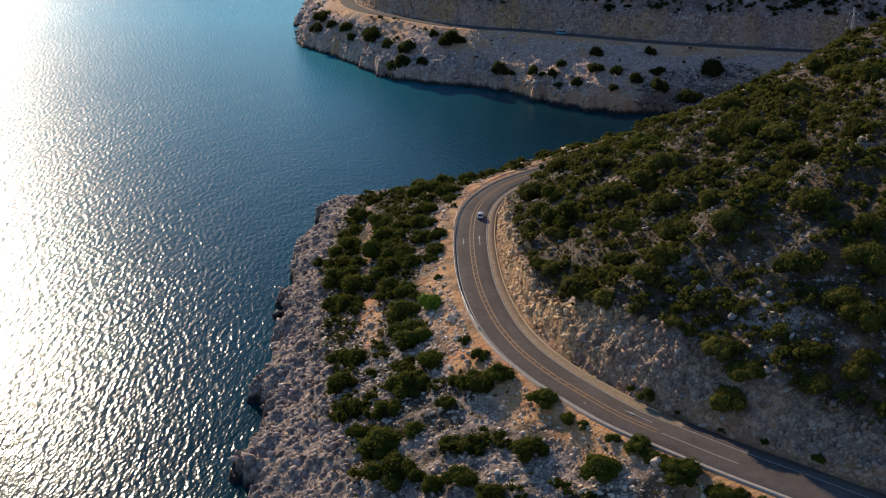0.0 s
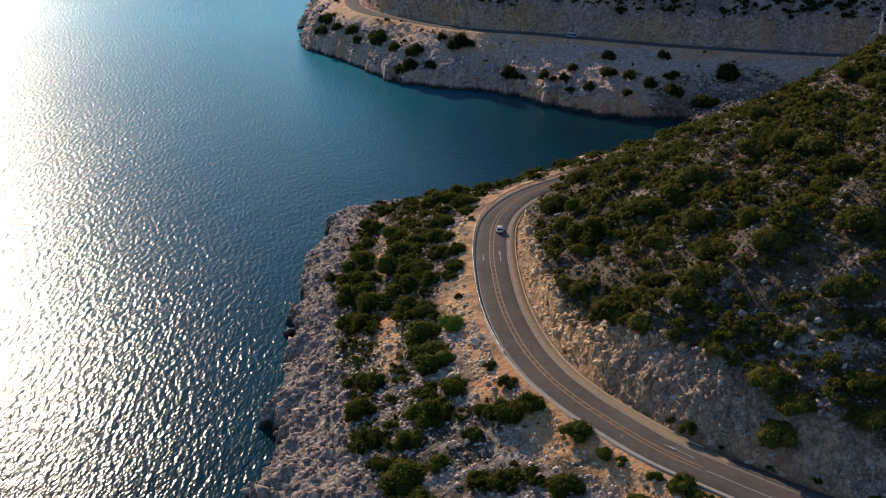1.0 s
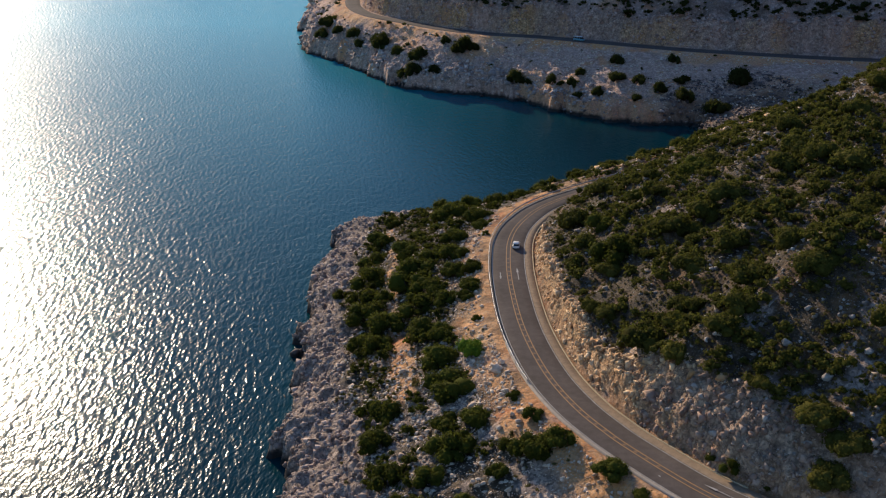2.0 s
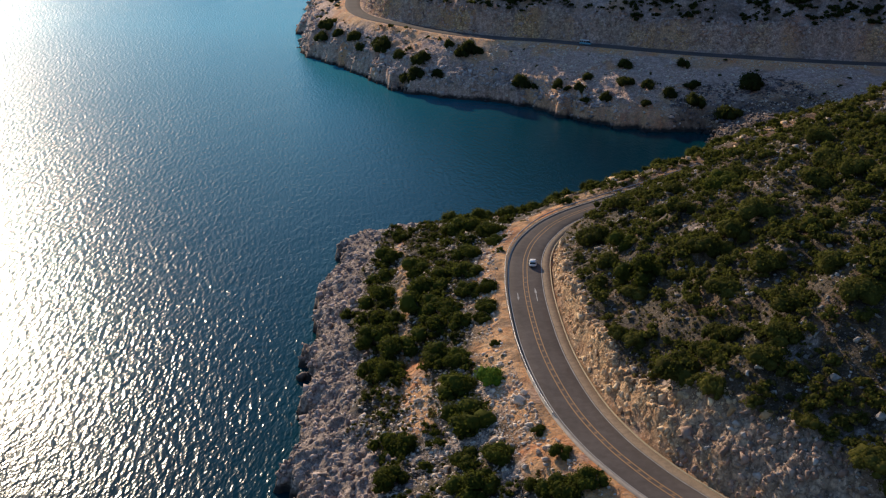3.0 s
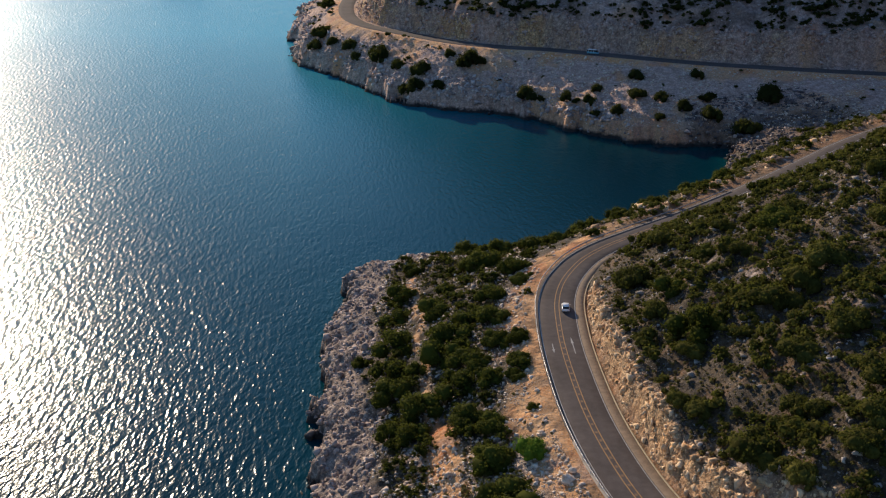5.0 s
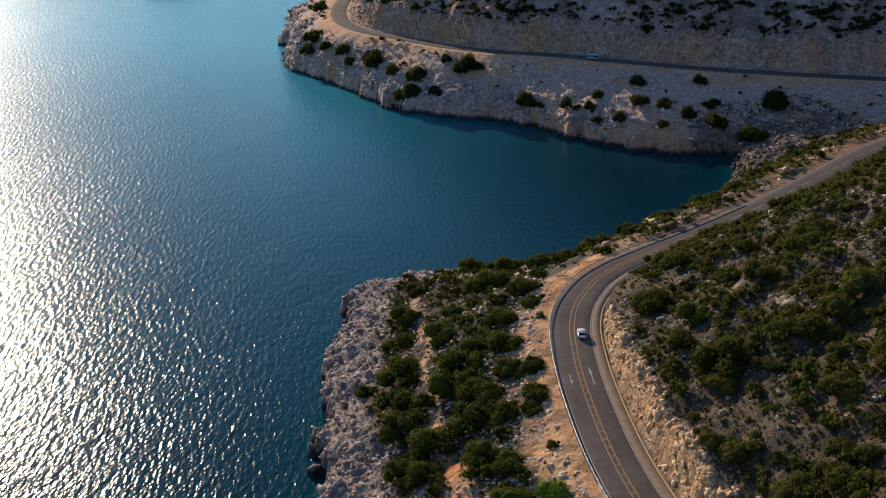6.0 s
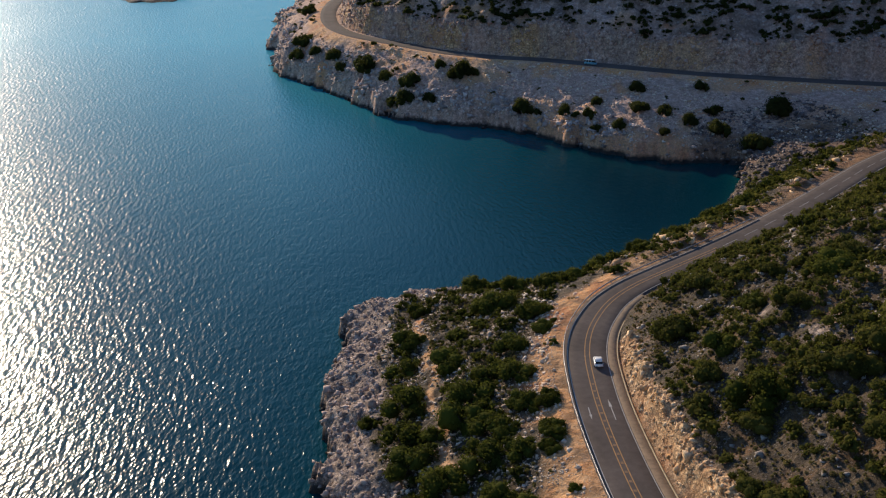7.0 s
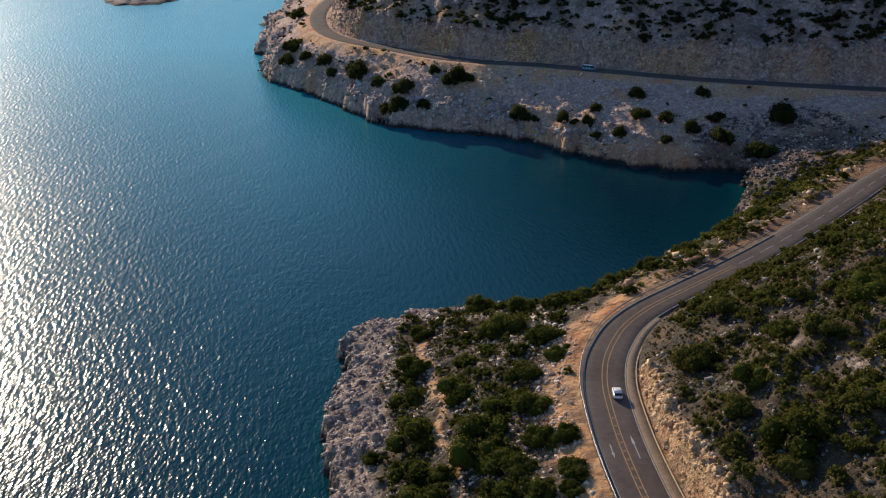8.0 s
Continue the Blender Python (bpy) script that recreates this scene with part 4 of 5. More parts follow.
x, y, q, g = scatter(2600, (-115, 220, 520, 1000), 14)
keep = ~g["inland"] & (g["ds"] > 9) & (g["dr"] > 1.5) & (fbm(x, y, 14, 3, 0.55, 70.0) + 0.4 * q + 0.50 * smooth(-x, -10, 30) > 0.36) & (y > 500)
strew("far_brush", BUSH_ROUGH, x[keep], y[keep], g["z"][keep] - 0.1, ((0.8 + 2.0 * q ** 2) * (1 + 1.1 * smooth(-x, -20, 30)))[keep], LEAF_SHADED, "small scattered bushes on the far bare slope", "scrub", seed=15)

x, y, q, g = scatter(16000, (-80, 230, 560, 800), 51)
keep = g["inland"] & (g["dc"] > 16) & (g["north"] > 0.9) & (fbm(x, y, 18, 3, 0.55, 75.0) + 0.4 * q > 0.12)
FAR_STONES = x[keep], y[keep], q[keep], g["z"][keep]

# shrubs at the foot of the rock cut
random.seed(9)
for k in range(9):
    s = S_LOW - 62 + k * 8.8 + random.uniform(-3, 3)
    o = -7.2 - random.uniform(0, 0.5)
    cx, cy = (float(np.interp(s, ROAD_S, ROAD_FINE[:, j]) + o * np.interp(s, ROAD_S, ROAD_LEFT[:, j])) for j in range(2))
    shrub(cx, cy, random.uniform(0.9, 1.9), "small dark shrub at the foot of the rock cut", "shrubs beside the road")


# ---- rocks ----
def rock_arrays(rng, sharp=0.46):
    """A broken stone, one unit across, from a cut and jittered icosahedron."""
    p = (1 + 5 ** 0.5) / 2
    v = np.array([(-1, p, 0), (1, p, 0), (-1, -p, 0), (1, -p, 0), (0, -1, p), (0, 1, p), (0, -1, -p), (0, 1, -p), (p, 0, -1), (p, 0, 1), (-p, 0, -1), (-p, 0, 1)]) / 3.6
    f = np.array([(0, 11, 5), (0, 5, 1), (0, 1, 7), (0, 7, 10), (0, 10, 11), (1, 5, 9), (5, 11, 4), (11, 10, 2), (10, 7, 6), (7, 1, 8),
                  (3, 9, 4), (3, 4, 2), (3, 2, 6), (3, 6, 8), (3, 8, 9), (4, 9, 5), (2, 4, 11), (6, 2, 10), (8, 6, 7), (9, 8, 1)])
    v = v * (1 + sharp * rng.normal(size=(12, 1))) + 0.10 * rng.normal(size=(12, 3))
    return v, f


def rock_material(name, low, high, wear):
    m, t, b = material(name, 0.92)
    geo = t.nodes.new("ShaderNodeNewGeometry")
    f = maths(t, "ADD", maths(t, "MULTIPLY", geo.outputs["Random Per Island"], 0.6), maths(t, "MULTIPLY", grain(t, 1.3, 5, 0.65), 0.4))
    c = ramp(t, f, [(0.2, low), (0.8, high)])
    c = blend(t, ramp(t, grain(t, 0.5, 4), [(0.5, (0, 0, 0)), (0.66, (0.7, 0.7, 0.7))]), c, wear)
    xyz = t.nodes.new("ShaderNodeSeparateXYZ")
    t.links.new(geo.outputs["Position"], xyz.inputs[0])
    wet = ramp(t, maths(t, "ADD", maths(t, "MULTIPLY", xyz.outputs[2], 0.22), maths(t, "MULTIPLY", grain(t, 0.45, 5), 0.5)), [(0.42, (1, 1, 1)), (0.66, (0, 0, 0))])
    c = blend(t, wet, c, (0.03, 0.026, 0.024))
    t.links.new(c, b.inputs["Base Color"])
    relief(t, b, grain(t, 3.0, 5, 0.7), 0.7, 0.25)
    return m


ROCKS = [rock_arrays(rng) for k in range(10)]
PALE = rock_material("white_limestone_rubble", (0.52, 0.40, 0.29), (0.88, 0.74, 0.58), (0.58, 0.35, 0.18))
GREY = rock_material("grey_shore_limestone", (0.17, 0.13, 0.11), (0.66, 0.51, 0.42), (0.11, 0.08, 0.065))
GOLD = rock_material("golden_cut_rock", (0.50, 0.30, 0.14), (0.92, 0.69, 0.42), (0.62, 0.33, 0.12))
# cut rock again, coloured darker for the southern face in shade
GOLD_SHADED = rock_material("shaded_cut_rock", (0.22, 0.145, 0.105), (0.52, 0.38, 0.285), (0.36, 0.18, 0.10))
ASHEN = rock_material("ashen_shore_limestone", (0.30, 0.235, 0.205), (0.72, 0.60, 0.53), (0.24, 0.18, 0.155))
# scree coloured dark in place of the shade at the bay head
SCREE_SHADED = rock_material("shaded_scree_rock", (0.085, 0.07, 0.065), (0.26, 0.21, 0.19), (0.07, 0.05, 0.045))
COOL = rock_material("grey_hill_limestone", (0.20, 0.17, 0.14), (0.56, 0.49, 0.42), (0.16, 0.12, 0.08))

near = [scatter(n, box, s) for n, box, s in ((9000, (-46, 120, 150, 520), 21), (22000, (-36, 4, 215, 385), 37), (20000, (-34, 42, 150, 248), 38))]
x, y, q = (np.concatenate([k[j] for k in near]) for j in range(3))
g = {key: np.concatenate([k[3][key] for k in near]) for key in near[0][3]}
rub = fbm(x, y, 12, 3, 0.55, 80.0)
keep = ~g["inland"] & (g["ds"] > 4) & (g["rocky"] < 0.9) & (g["dr"] > 0.6) & (g["north"] < 0.9) & (rub + 0.25 * q > np.where(y < 245, -0.32, np.where(g["dr"] < 17, -0.24, 0.10)))
for ox, oy, ow in ((3, 208, 5.0), (-20, 247, 4.5), (-21, 259, 3.5), (16, 184, 4.0)):
    keep &= (np.hypot(x - ox, y - oy) > ow * (0.8 + rub)) | (q > 0.85)
strew("limestone_rubble", ROCKS, x[keep], y[keep], g["z"][keep], (0.16 + 0.8 * q ** 6)[keep], PALE, "white limestone rubble strewn over the bank", "rocks", (0.5, 0.9), 22, 0.35)
x, y, q, g = scatter(38000, (-50, 0, 150, 395), 24)
keep = ~g["inland"] & (g["rocky"] > 0.25) & (g["ds"] > 0.3)
strew("shore_rocks", ROCKS, x[keep], y[keep], g["z"][keep] - 0.1, (0.20 + 1.15 * q ** 7)[keep], GREY, "jagged grey limestone rocks along the shore", "rocks", (0.6, 1.3), 25, 0.4)
r = np.random.RandomState(35)
k = r.randint(4, len(COAST) - 2, 900)
f = r.uniform(0, 1, 900)[:, None]
c = COAST[k] * (1 - f) + COAST[k + 1] * f + r.normal(scale=2.2, size=(900, 2))
g = rest(c[:, 0], c[:, 1])
keep = (g["ds"] > -1.0) & (g["ds"] < 2.5) & (c[:, 1] < 900)
strew("waterline_rocks", ROCKS, c[keep, 0], c[keep, 1], np.maximum(g["z"][keep], -0.4), (0.7 + 1.8 * r.uniform(0, 1, 900) ** 3)[keep], GREY, "dark wet rocks at the waterline", "rocks", (0.5, 1.0), 36, 0.4)
r = np.random.RandomState(41)
k = r.randint(38, len(COAST) - 4, 5200)
f = r.uniform(0, 1, 5200)[:, None]
c = COAST[k] * (1 - f) + COAST[k + 1] * f + np.column_stack([r.uniform(-4, 13, 5200), r.uniform(-2, 12, 5200)])
g, q = rest(c[:, 0], c[:, 1]), r.uniform(0, 1, 5200)
keep = ~g["inland"] & (g["ds"] > -0.3) & (g["ds"] < 14)
strew("far_shore_rocks", ROCKS, c[keep, 0], c[keep, 1], g["z"][keep] - 0.1, (0.5 + 2.2 * q ** 4)[keep], ASHEN, "jagged ashen rocks along the shore across the bay", "rocks", (0.5, 1.1), 42, 0.4)
x, y, q, g = scatter(42000, (10, 150, 150, 430), 26)
out = fbm(x, y, 18, 3, 0.55, 90.0) + 0.75 * np.exp(-((x - 50) / 16) ** 2 - ((y - 192) / 14) ** 2)
keep = g["inland"] & (g["d"] > np.where(y < 205, 7.6, 10)) & ((g["face"] < 0.5) | (y < 205)) & (out + 0.16 * (y < 205) + 0.25 * q > 0.06)
strew("hill_rocks", ROCKS, x[keep], y[keep], g["z"][keep], (0.18 + 0.95 * q ** 7)[keep], COOL, "grey limestone outcrops on the hillside", "rocks", (0.5, 1.0), 27, 0.4)
r = np.random.RandomState(28)
s = r.uniform(S_LOW - 75, s_at(11.3, 322), 16000)
o = -6.7 - 9.5 * r.uniform(0, 1, 16000) ** 1.2
x = np.interp(s, ROAD_S, ROAD_FINE[:, 0]) + o * np.interp(s, ROAD_S, ROAD_LEFT[:, 0])
y = np.interp(s, ROAD_S, ROAD_FINE[:, 1]) + o * np.interp(s, ROAD_S, ROAD_LEFT[:, 1])
q, g = r.uniform(0, 1, 16000), rest(x, y)
size = 0.16 + 1.1 * q ** 8
keep = g["inland"] & (g["face"] > 0.12) & (g["d"] > 6.6 + 0.45 * size) & (fbm(x, y, 6, 3, 0.5, 13.0) + 0.4 * q > -0.02)
# golden rock on the lit face, its darkened copy on the shaded one
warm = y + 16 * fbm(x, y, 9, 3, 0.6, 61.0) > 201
for name, m, mat, label in (("cut_rocks", keep & warm, GOLD, "broken golden limestone in the road cut"), ("cut_outcrops", keep & ~warm, GOLD_SHADED, "broken dun grey limestone in the shaded road cut")):
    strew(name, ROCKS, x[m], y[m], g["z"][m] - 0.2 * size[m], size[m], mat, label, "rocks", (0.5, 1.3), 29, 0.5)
x, y, q, g = scatter(30000, (-70, 190, 520, 690), 30)
keep = ~g["inland"] & (g["ds"] > 1) & (g["dr"] > 1) & (y > 500) & (fbm(x, y, 16, 3, 0.55, 100.0) + 0.3 * q > 0.05)
strew("far_rubble", ROCKS, x[keep], y[keep], g["z"][keep], (0.30 + 1.1 * q ** 5)[keep], PALE, "pale stones scattered over the slope across the bay", "rocks", (0.5, 0.9), 31, 0.35)
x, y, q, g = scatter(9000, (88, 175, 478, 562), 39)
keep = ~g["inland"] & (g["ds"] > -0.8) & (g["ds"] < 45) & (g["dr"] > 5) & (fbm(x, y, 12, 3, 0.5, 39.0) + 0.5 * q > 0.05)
strew("bay_head_boulders", ROCKS, x[keep], y[keep], g["z"][keep], (0.35 + 1.5 * q ** 5)[keep], SCREE_SHADED, "dark grey boulder scree at the head of the bay", "rocks", (0.5, 0.9), 40, 0.35)
x, y, q, g = scatter(9000, (10, 150, 340, 500), 43)
keep = ~g["inland"] & (g["bay"] > 0.4) & (g["dr"] > 1.0) & (g["dr"] < 14) & (g["ds"] > 3) & (fbm(x, y, 11, 3, 0.5, 24.0) + 0.3 * q + 0.3 * smooth(x, 45, 70) > 0.08)
strew("bank_rocks", ROCKS, x[keep], y[keep], g["z"][keep] - 0.1, (0.25 + 1.5 * q ** 5)[keep], GOLD, "pale golden rocks on the bank above the bay", "rocks", (0.4, 0.9), 44, 0.4)
r = np.random.RandomState(32)
s = r.uniform(s_at(225, 568), s_at(-75, 800), 9000)
o = -7.0 - 8.5 * r.uniform(0, 1, 9000)
x = np.interp(s, ROAD_S, ROAD_FINE[:, 0]) + o * np.interp(s, ROAD_S, ROAD_LEFT[:, 0])
y = np.interp(s, ROAD_S, ROAD_FINE[:, 1]) + o * np.interp(s, ROAD_S, ROAD_LEFT[:, 1])
q, g = r.uniform(0, 1, 9000), rest(x, y)
RUST = rock_material("rusty_cut_rock", (0.30, 0.20, 0.15), (0.60, 0.45, 0.37), (0.50, 0.24, 0.14))
keep = g["inland"] & (g["d"] > 6.9) & (fbm(x, y, 8, 3, 0.5, 14.0) + 0.4 * q > 0.0)
strew("far_cut_rocks", ROCKS, x[keep], y[keep], g["z"][keep] - 0.3, (0.4 + 1.5 * q ** 5)[keep], RUST, "broken rusty rock in the road cut across the bay", "rocks", (0.6, 1.2), 33, 0.4)
x, y, q, z = FAR_STONES
strew("far_hill_stones", ROCKS, x, y, z, 0.4 + 1.3 * q ** 5, ASHEN, "grey stones between the bushes of the far hillside", "rocks", (0.5, 0.9), 52, 0.35)


def boulder(x, y, size, mat, label):
    bm = bmesh.new()
    bmesh.ops.create_icosphere(bm, subdivisions=3, radius=0.5)
    cuts = [Vector((random.uniform(-1, 1), random.uniform(-1, 1), random.uniform(-0.3, 1))).normalized() for k in range(9)]
    off = Vector((x * 0.37, y * 0.21, size))
    for v in bm.verts:
        d = v.co.normalized()
        v.co *= 1 + 0.35 * noise.noise(d * 1.3 + off) + 0.16 * noise.noise(d * 3.5 + off)
        for c in cuts:
            over = v.co.dot(c) - 0.36
            if over > 0:
                v.co -= c * over * 0.9
        v.co.z = max(v.co.z, -0.3)
    ob = part("boulder", bm, mat)
    tagged(ob, label, "boulder", "loose boulders")
    ob.location = (x, y, float(rest(x, y)["z"][0]) + 0.22 * size)
    ob.scale = (size, size * 0.85, size * 0.75)


for bx, by, bs in ((32.9, 163.3, 2.4), (35.0, 161.5, 1.6), (-0.5, 228.3, 2.6), (0.4, 230.4, 1.5), (46, 199, 1.9), (50, 190, 2.0), (57, 192, 1.7)):
    boulder(bx, by, bs, PALE if bx < 40 else COOL, "pale limestone boulder beside the road bank" if bx < 40 else "grey limestone boulder on the hillside")


# ---- vehicles ----
CAR_WHITE, _t, _b = material("white_car_paint", 0.25)
_b.inputs["Base Color"].default_value = (0.80, 0.80, 0.79, 1)
CAR_BLUE, _t, _b = material("pale_blue_paint", 0.3)
_b.inputs["Base Color"].default_value = (0.16, 0.36, 0.46, 1)
GLASS, _t, _b = material("dark_car_glass", 0.06)
_b.inputs["Base Color"].default_value = (0.012, 0.014, 0.016, 1)
RUBBER = plain("tyre_rubber", (0.02, 0.02, 0.02), 0.8)
RIM = plain("alloy_rim", (0.45, 0.45, 0.46), 0.35, 0.8)
LAMP_RED = plain("red_lamp_glass", (0.35, 0.02, 0.015), 0.2)
LAMP_CLEAR = plain("clear_lamp_glass", (0.7, 0.7, 0.68), 0.15)
BLACK = plain("black_plastic", (0.03, 0.03, 0.03), 0.6)


def box(name, size, at, mat, parent, bevel=0.02, taper=1.0):
    bm = bmesh.new()
    bmesh.ops.create_cube(bm, size=1)
    for v in bm.verts:
        k = taper if v.co.z > 0 else 1.0
        v.co = Vector((v.co.x * size[0] * k, v.co.y * size[1] * k, v.co.z * size[2])) + Vector(at)
    bmesh.ops.bevel(bm, geom=bm.edges, offset=bevel, segments=2, affect="EDGES")
    return part(name, bm, mat, parent)


def loft(name, sections, mat, parent, bevel=0.04):
    """A hull through cross-sections (y, half width, bottom, top, half width at the top), closed at both ends."""
    bm = bmesh.new()
    rings = []
    for yy, hw, lo, hi, ht in sections:
        mid = lo + 0.55 * (hi - lo)
        rings.append([bm.verts.new(p) for p in ((-hw * 0.92, yy, lo), (-hw, yy, mid), (-ht, yy, hi), (ht, yy, hi), (hw, yy, mid), (hw * 0.92, yy, lo))])
    for a, b in zip(rings, rings[1:]):
        for i in range(6):
            j = (i + 1) % 6
            bm.faces.new((a[i], a[j], b[j], b[i]))
    bm.faces.new(rings[0])
    bm.faces.new(rings[-1][::-1])
    bmesh.ops.recalc_face_normals(bm, faces=bm.faces)
    bmesh.ops.bevel(bm, geom=bm.edges, offset=bevel, segments=2, affect="EDGES")
    ob = part(name, bm, mat, parent)
    for p in ob.data.polygons:
        p.use_smooth = True
    return ob


def wheel(at, radius, parent):
    turn = Matrix.Translation(at) @ Matrix.Rotation(math.pi / 2, 4, "Y")
    bm = bmesh.new()
    bmesh.ops.create_cone(bm, cap_ends=True, segments=20, radius1=radius, radius2=radius, depth=0.20, matrix=turn)
    bmesh.ops.bevel(bm, geom=[e for e in bm.edges if len(e.link_faces) == 2 and e.calc_face_angle(0) > 1], offset=0.03, segments=2, affect="EDGES")
    tyre = part("wheel", bm, RUBBER, parent, "black rubber tyre")
    bm = bmesh.new()
    bmesh.ops.create_cone(bm, cap_ends=True, segments=16, radius1=radius * 0.62, radius2=radius * 0.55, depth=0.215, matrix=turn)
    part("rim", bm, RIM, tyre, "silver alloy rim")


def stand_on_road(thing, s, off, onward):
    c = [float(np.interp(s, ROAD_S, ROAD_FINE[:, j])) for j in range(3)]
    n = [float(np.interp(s, ROAD_S, ROAD_LEFT[:, j])) for j in range(2)]
    way = math.atan2(n[1], n[0]) - math.pi if onward else math.atan2(n[1], n[0])
    thing.location = (c[0] + n[0] * off, c[1] + n[1] * off, c[2] + 0.075 - 0.0085 * abs(off) ** 1.3)
    thing.rotation_euler = (0, 0, way)


def hatchback():
    car = tagged(new("car"), "white hatchback car driving along the coast road", "car")
    body = loft("body", [(-2.10, 0.74, 0.32, 0.86, 0.68), (-2.0, 0.84, 0.26, 0.95, 0.76), (-1.2, 0.88, 0.22, 0.98, 0.80), (0.9, 0.88, 0.22, 0.94, 0.80), (1.7, 0.86, 0.24, 0.82, 0.74), (2.05, 0.74, 0.30, 0.66, 0.62)], CAR_WHITE, car)
    cabin = loft("cabin", [(-1.98, 0.72, 0.90, 1.12, 0.60), (-1.6, 0.76, 0.90, 1.44, 0.58), (-0.6, 0.77, 0.90, 1.50, 0.58), (0.2, 0.76, 0.90, 1.44, 0.57), (1.05, 0.72, 0.90, 0.98, 0.62)], GLASS, car, 0.03)
    loft("roof", [(-1.80, 0.66, 1.36, 1.46, 0.60), (-0.6, 0.68, 1.42, 1.54, 0.62), (0.35, 0.66, 1.34, 1.46, 0.60)], CAR_WHITE, car, 0.01)
    for sx in (-1, 1):
        box("pillar", (0.05, 0.10, 0.52), (sx * 0.68, -1.35, 1.18), CAR_WHITE, car, 0.01)
        box("side_mirror", (0.16, 0.10, 0.12), (sx * 0.95, 0.62, 1.0), CAR_WHITE, car, 0.03)
        box("tail_lamp", (0.18, 0.06, 0.20), (sx * 0.68, -2.04, 0.82), LAMP_RED, car, 0.02)
        box("headlamp", (0.28, 0.10, 0.14), (sx * 0.60, 1.93, 0.66), LAMP_CLEAR, car, 0.03)
        for wy in (-1.28, 1.28):
            wheel((sx * 0.80, wy, 0.31), 0.31, car)
    box("bumper", (1.5, 0.10, 0.18), (0, -2.08, 0.42), BLACK, car, 0.03)
    box("bumper", (1.4, 0.10, 0.18), (0, 2.03, 0.40), BLACK, car, 0.03)
    box("number_plate", (0.5, 0.02, 0.11), (0, -2.145, 0.50), LAMP_CLEAR, car, 0.004)
    return car


def minibus():
    bus = tagged(new("minibus"), "white and pale blue minibus on the road across the bay", "minibus")
    loft("body", [(-2.9, 0.92, 0.35, 1.25, 0.92), (-2.8, 1.0, 0.30, 1.30, 0.98), (2.2, 1.0, 0.30, 1.30, 0.98), (2.9, 0.92, 0.35, 1.05, 0.86)], CAR_BLUE, bus)
    loft("cabin", [(-2.85, 0.93, 1.26, 2.20, 0.84), (1.7, 0.95, 1.28, 2.22, 0.84), (2.55, 0.90, 1.08, 1.25, 0.80)], GLASS, bus, 0.03)
    loft("roof", [(-2.88, 0.86, 2.15, 2.42, 0.80), (-2.0, 0.90, 2.17, 2.50, 0.80), (1.5, 0.88, 2.17, 2.48, 0.78), (1.85, 0.82, 2.12, 2.30, 0.74)], CAR_WHITE, bus)
    for sx in (-1, 1):
        for yy in (-2.0, -0.7, 0.6):
            box("pillar", (0.05, 0.14, 0.92), (sx * 0.93, yy, 1.74), CAR_WHITE, bus, 0.01)
        box("tail_lamp", (0.12, 0.06, 0.34), (sx * 0.84, -2.9, 0.9), LAMP_RED, bus, 0.02)
        box("headlamp", (0.30, 0.10, 0.18), (sx * 0.66, 2.86, 0.78), LAMP_CLEAR, bus, 0.03)
        for wy in (-1.8, 1.9):
            wheel((sx * 0.90, wy, 0.36), 0.36, bus)
    return bus


stand_on_road(hatchback(), s_at(5.4, 298.0), -1.9, True)
stand_on_road(minibus(), s_at(57, 617), 2.0, False)


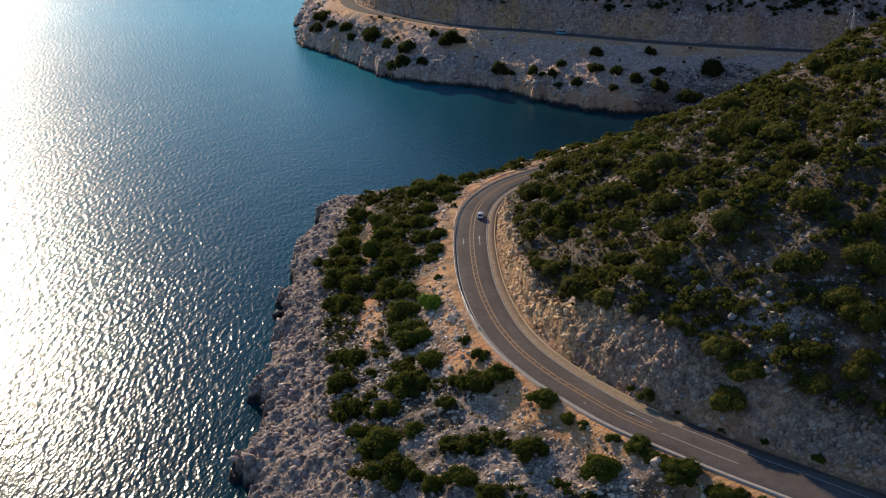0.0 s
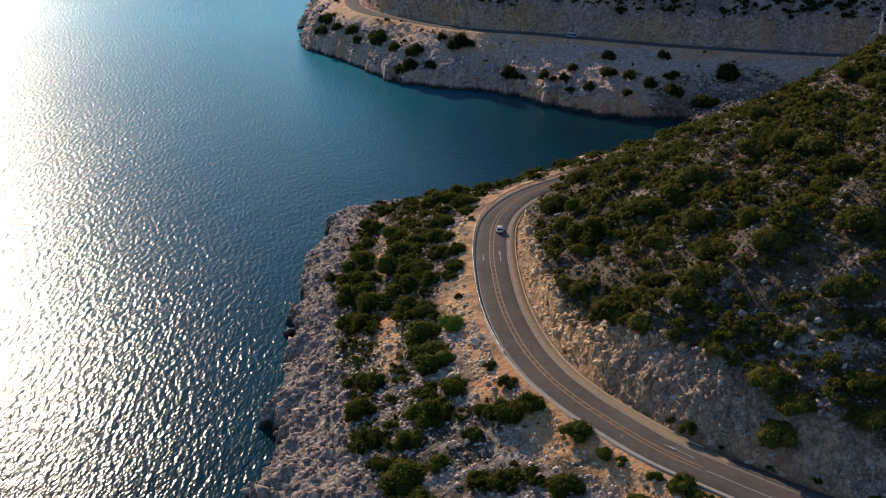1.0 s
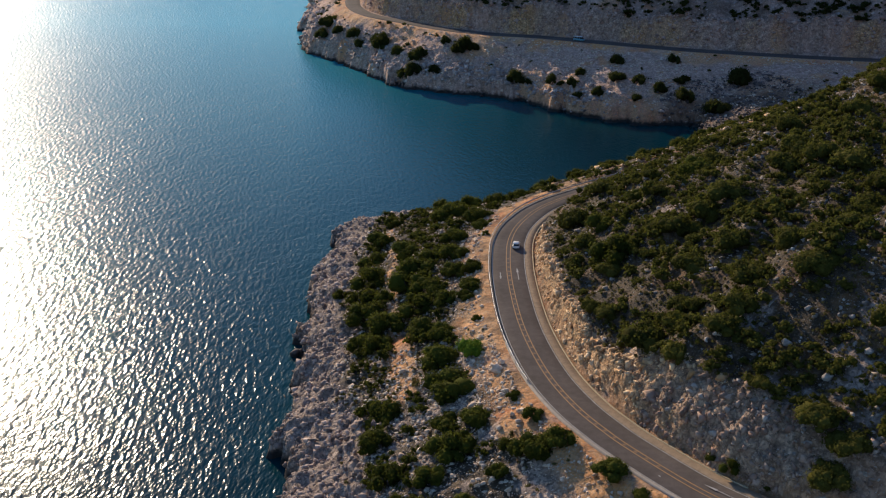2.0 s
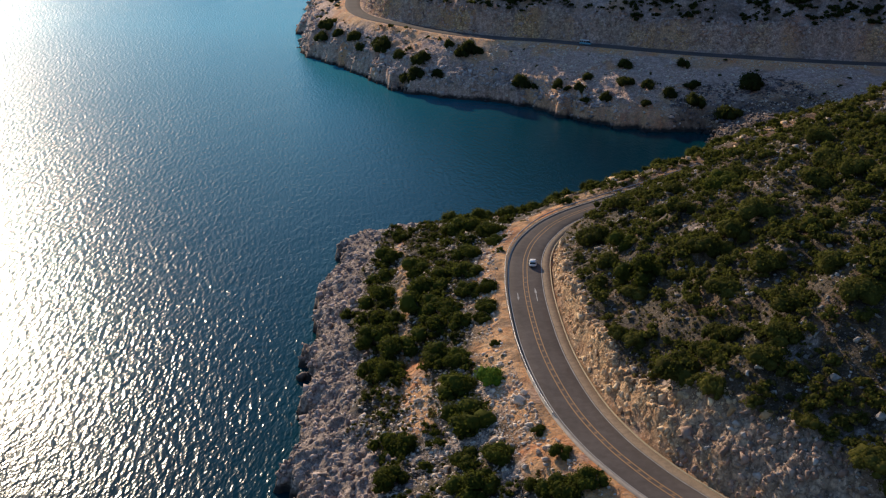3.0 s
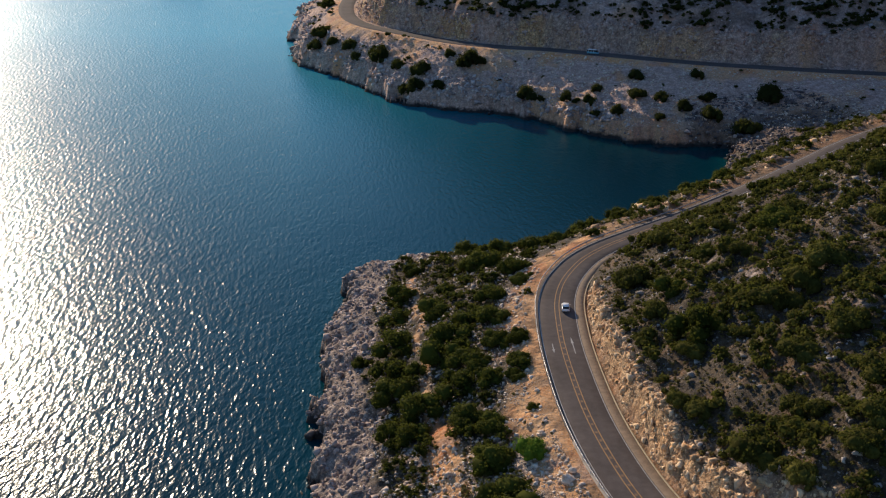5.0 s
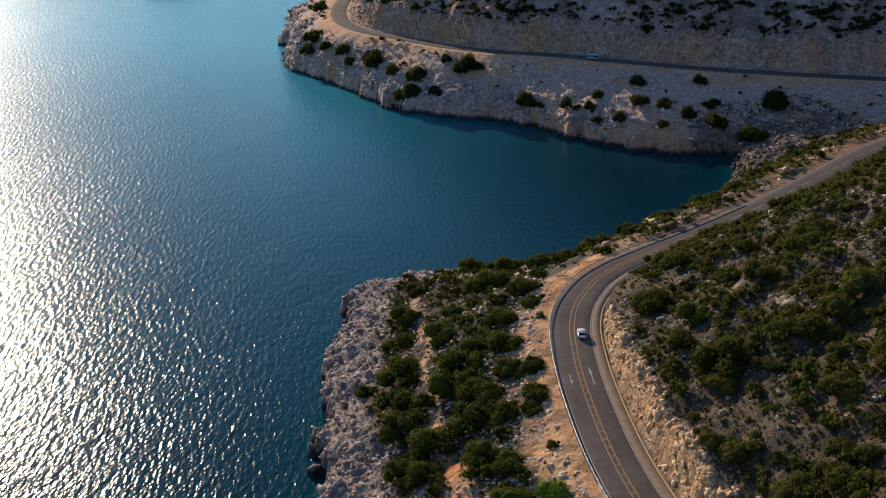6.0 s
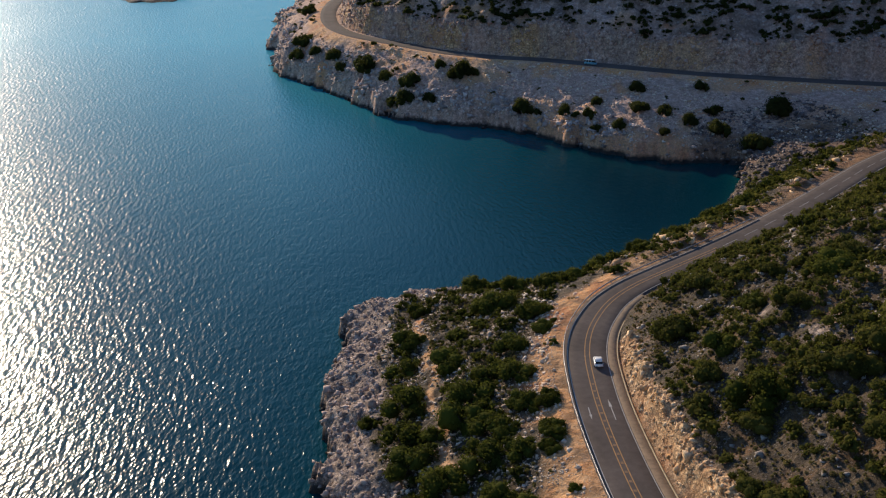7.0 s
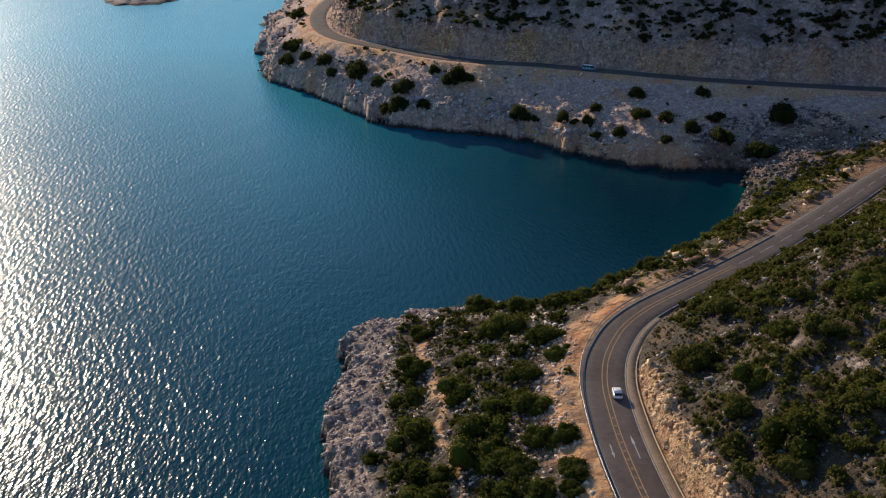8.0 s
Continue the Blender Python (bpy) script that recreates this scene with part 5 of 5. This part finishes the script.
# ---- pylon on the ridge ----
def pylon(x, y, tall):
    thing = tagged(new("power_pylon"), "slender pale lattice power pylon with three crossarms", "pylon")
    thing.location = (x, y, float(rest(x, y)["z"][0]) - 0.3)

    def bars(rows, radius):
        bm = bmesh.new()
        for a, b in rows:
            a, b = Vector(a), Vector(b)
            m = Matrix.Translation((a + b) / 2) @ (b - a).to_track_quat("Z", "Y").to_matrix().to_4x4()
            bmesh.ops.create_cone(bm, cap_ends=True, segments=6, radius1=radius, radius2=radius, depth=(b - a).length, matrix=m)
        return bm
    half = lambda h: 0.75 - 0.62 * h / tall
    for sx in (-1, 1):
        for sy in (-1, 1):
            part("leg", bars([((sx * half(0), sy * half(0), 0), (sx * half(tall), sy * half(tall), tall))], 0.10), STEEL, thing)
    rows = []
    n = 12
    for k in range(n):
        h0, h1 = tall * k / n, tall * (k + 1) / n
        a, b = half(h0), half(h1)
        for s in (-1, 1):
            rows += [((-a, s * a, h0), (b, s * b, h1)), ((a, s * a, h0), (-b, s * b, h1)), ((s * a, -a, h0), (s * b, b, h1)), ((s * a, a, h0), (s * b, -b, h1))]
    part("bracing", bars(rows, 0.05), STEEL, thing)
    for h, w in ((tall * 0.88, 1.5), (tall * 0.72, 1.9), (tall * 0.56, 1.9)):
        arm = part("crossarm", bars([((-w, 0, h), (w, 0, h)), ((-w, 0, h), (0, 0, h + 0.5)), ((w, 0, h), (0, 0, h + 0.5))], 0.08), STEEL, thing)
        for s in (-1, 1):
            bm = bmesh.new()
            for j in range(4):
                bmesh.ops.create_cone(bm, cap_ends=True, segments=10, radius1=0.20, radius2=0.12, depth=0.10, matrix=Matrix.Translation((s * w, 0, h - 0.12 - 0.14 * j)))
            part("insulator", bm, LAMP_CLEAR, arm, "pale glass insulator")


pylon(132.0, 380.0, 15.0)


# ---- islet in the outer bay ----
def islet(x, y, rx, ry, tall):
    n, k = 96, 30
    th, rr = np.meshgrid(np.arange(n) / n * 2 * np.pi, np.linspace(0, 1.15, k))
    edge = 1 + 0.18 * fbm(np.cos(th) * 3, np.sin(th) * 3, 1.0, 4, 0.5, 5.0)
    px, py = x + rx * rr * edge * np.cos(th), y + ry * rr * edge * np.sin(th)
    pz = tall * np.clip(1 - rr ** 1.6, -0.2, 1) ** 1.0 + 1.2 * ridged(px, py, 9, 3, 2.0) * (rr < 1) - 0.8
    v = np.stack([px.ravel(), py.ravel(), pz.ravel()], 1)
    f = [(i * n + j, i * n + (j + 1) % n, (i + 1) * n + (j + 1) % n, (i + 1) * n + j) for i in range(k - 1) for j in range(n)]
    me = mesh_of("islet", v, np.array(f), GREY, True)
    tagged(new("islet", me), "low dark rocky islet in the open sea", "islet")


islet(-238, 1094, 33, 46, 7)
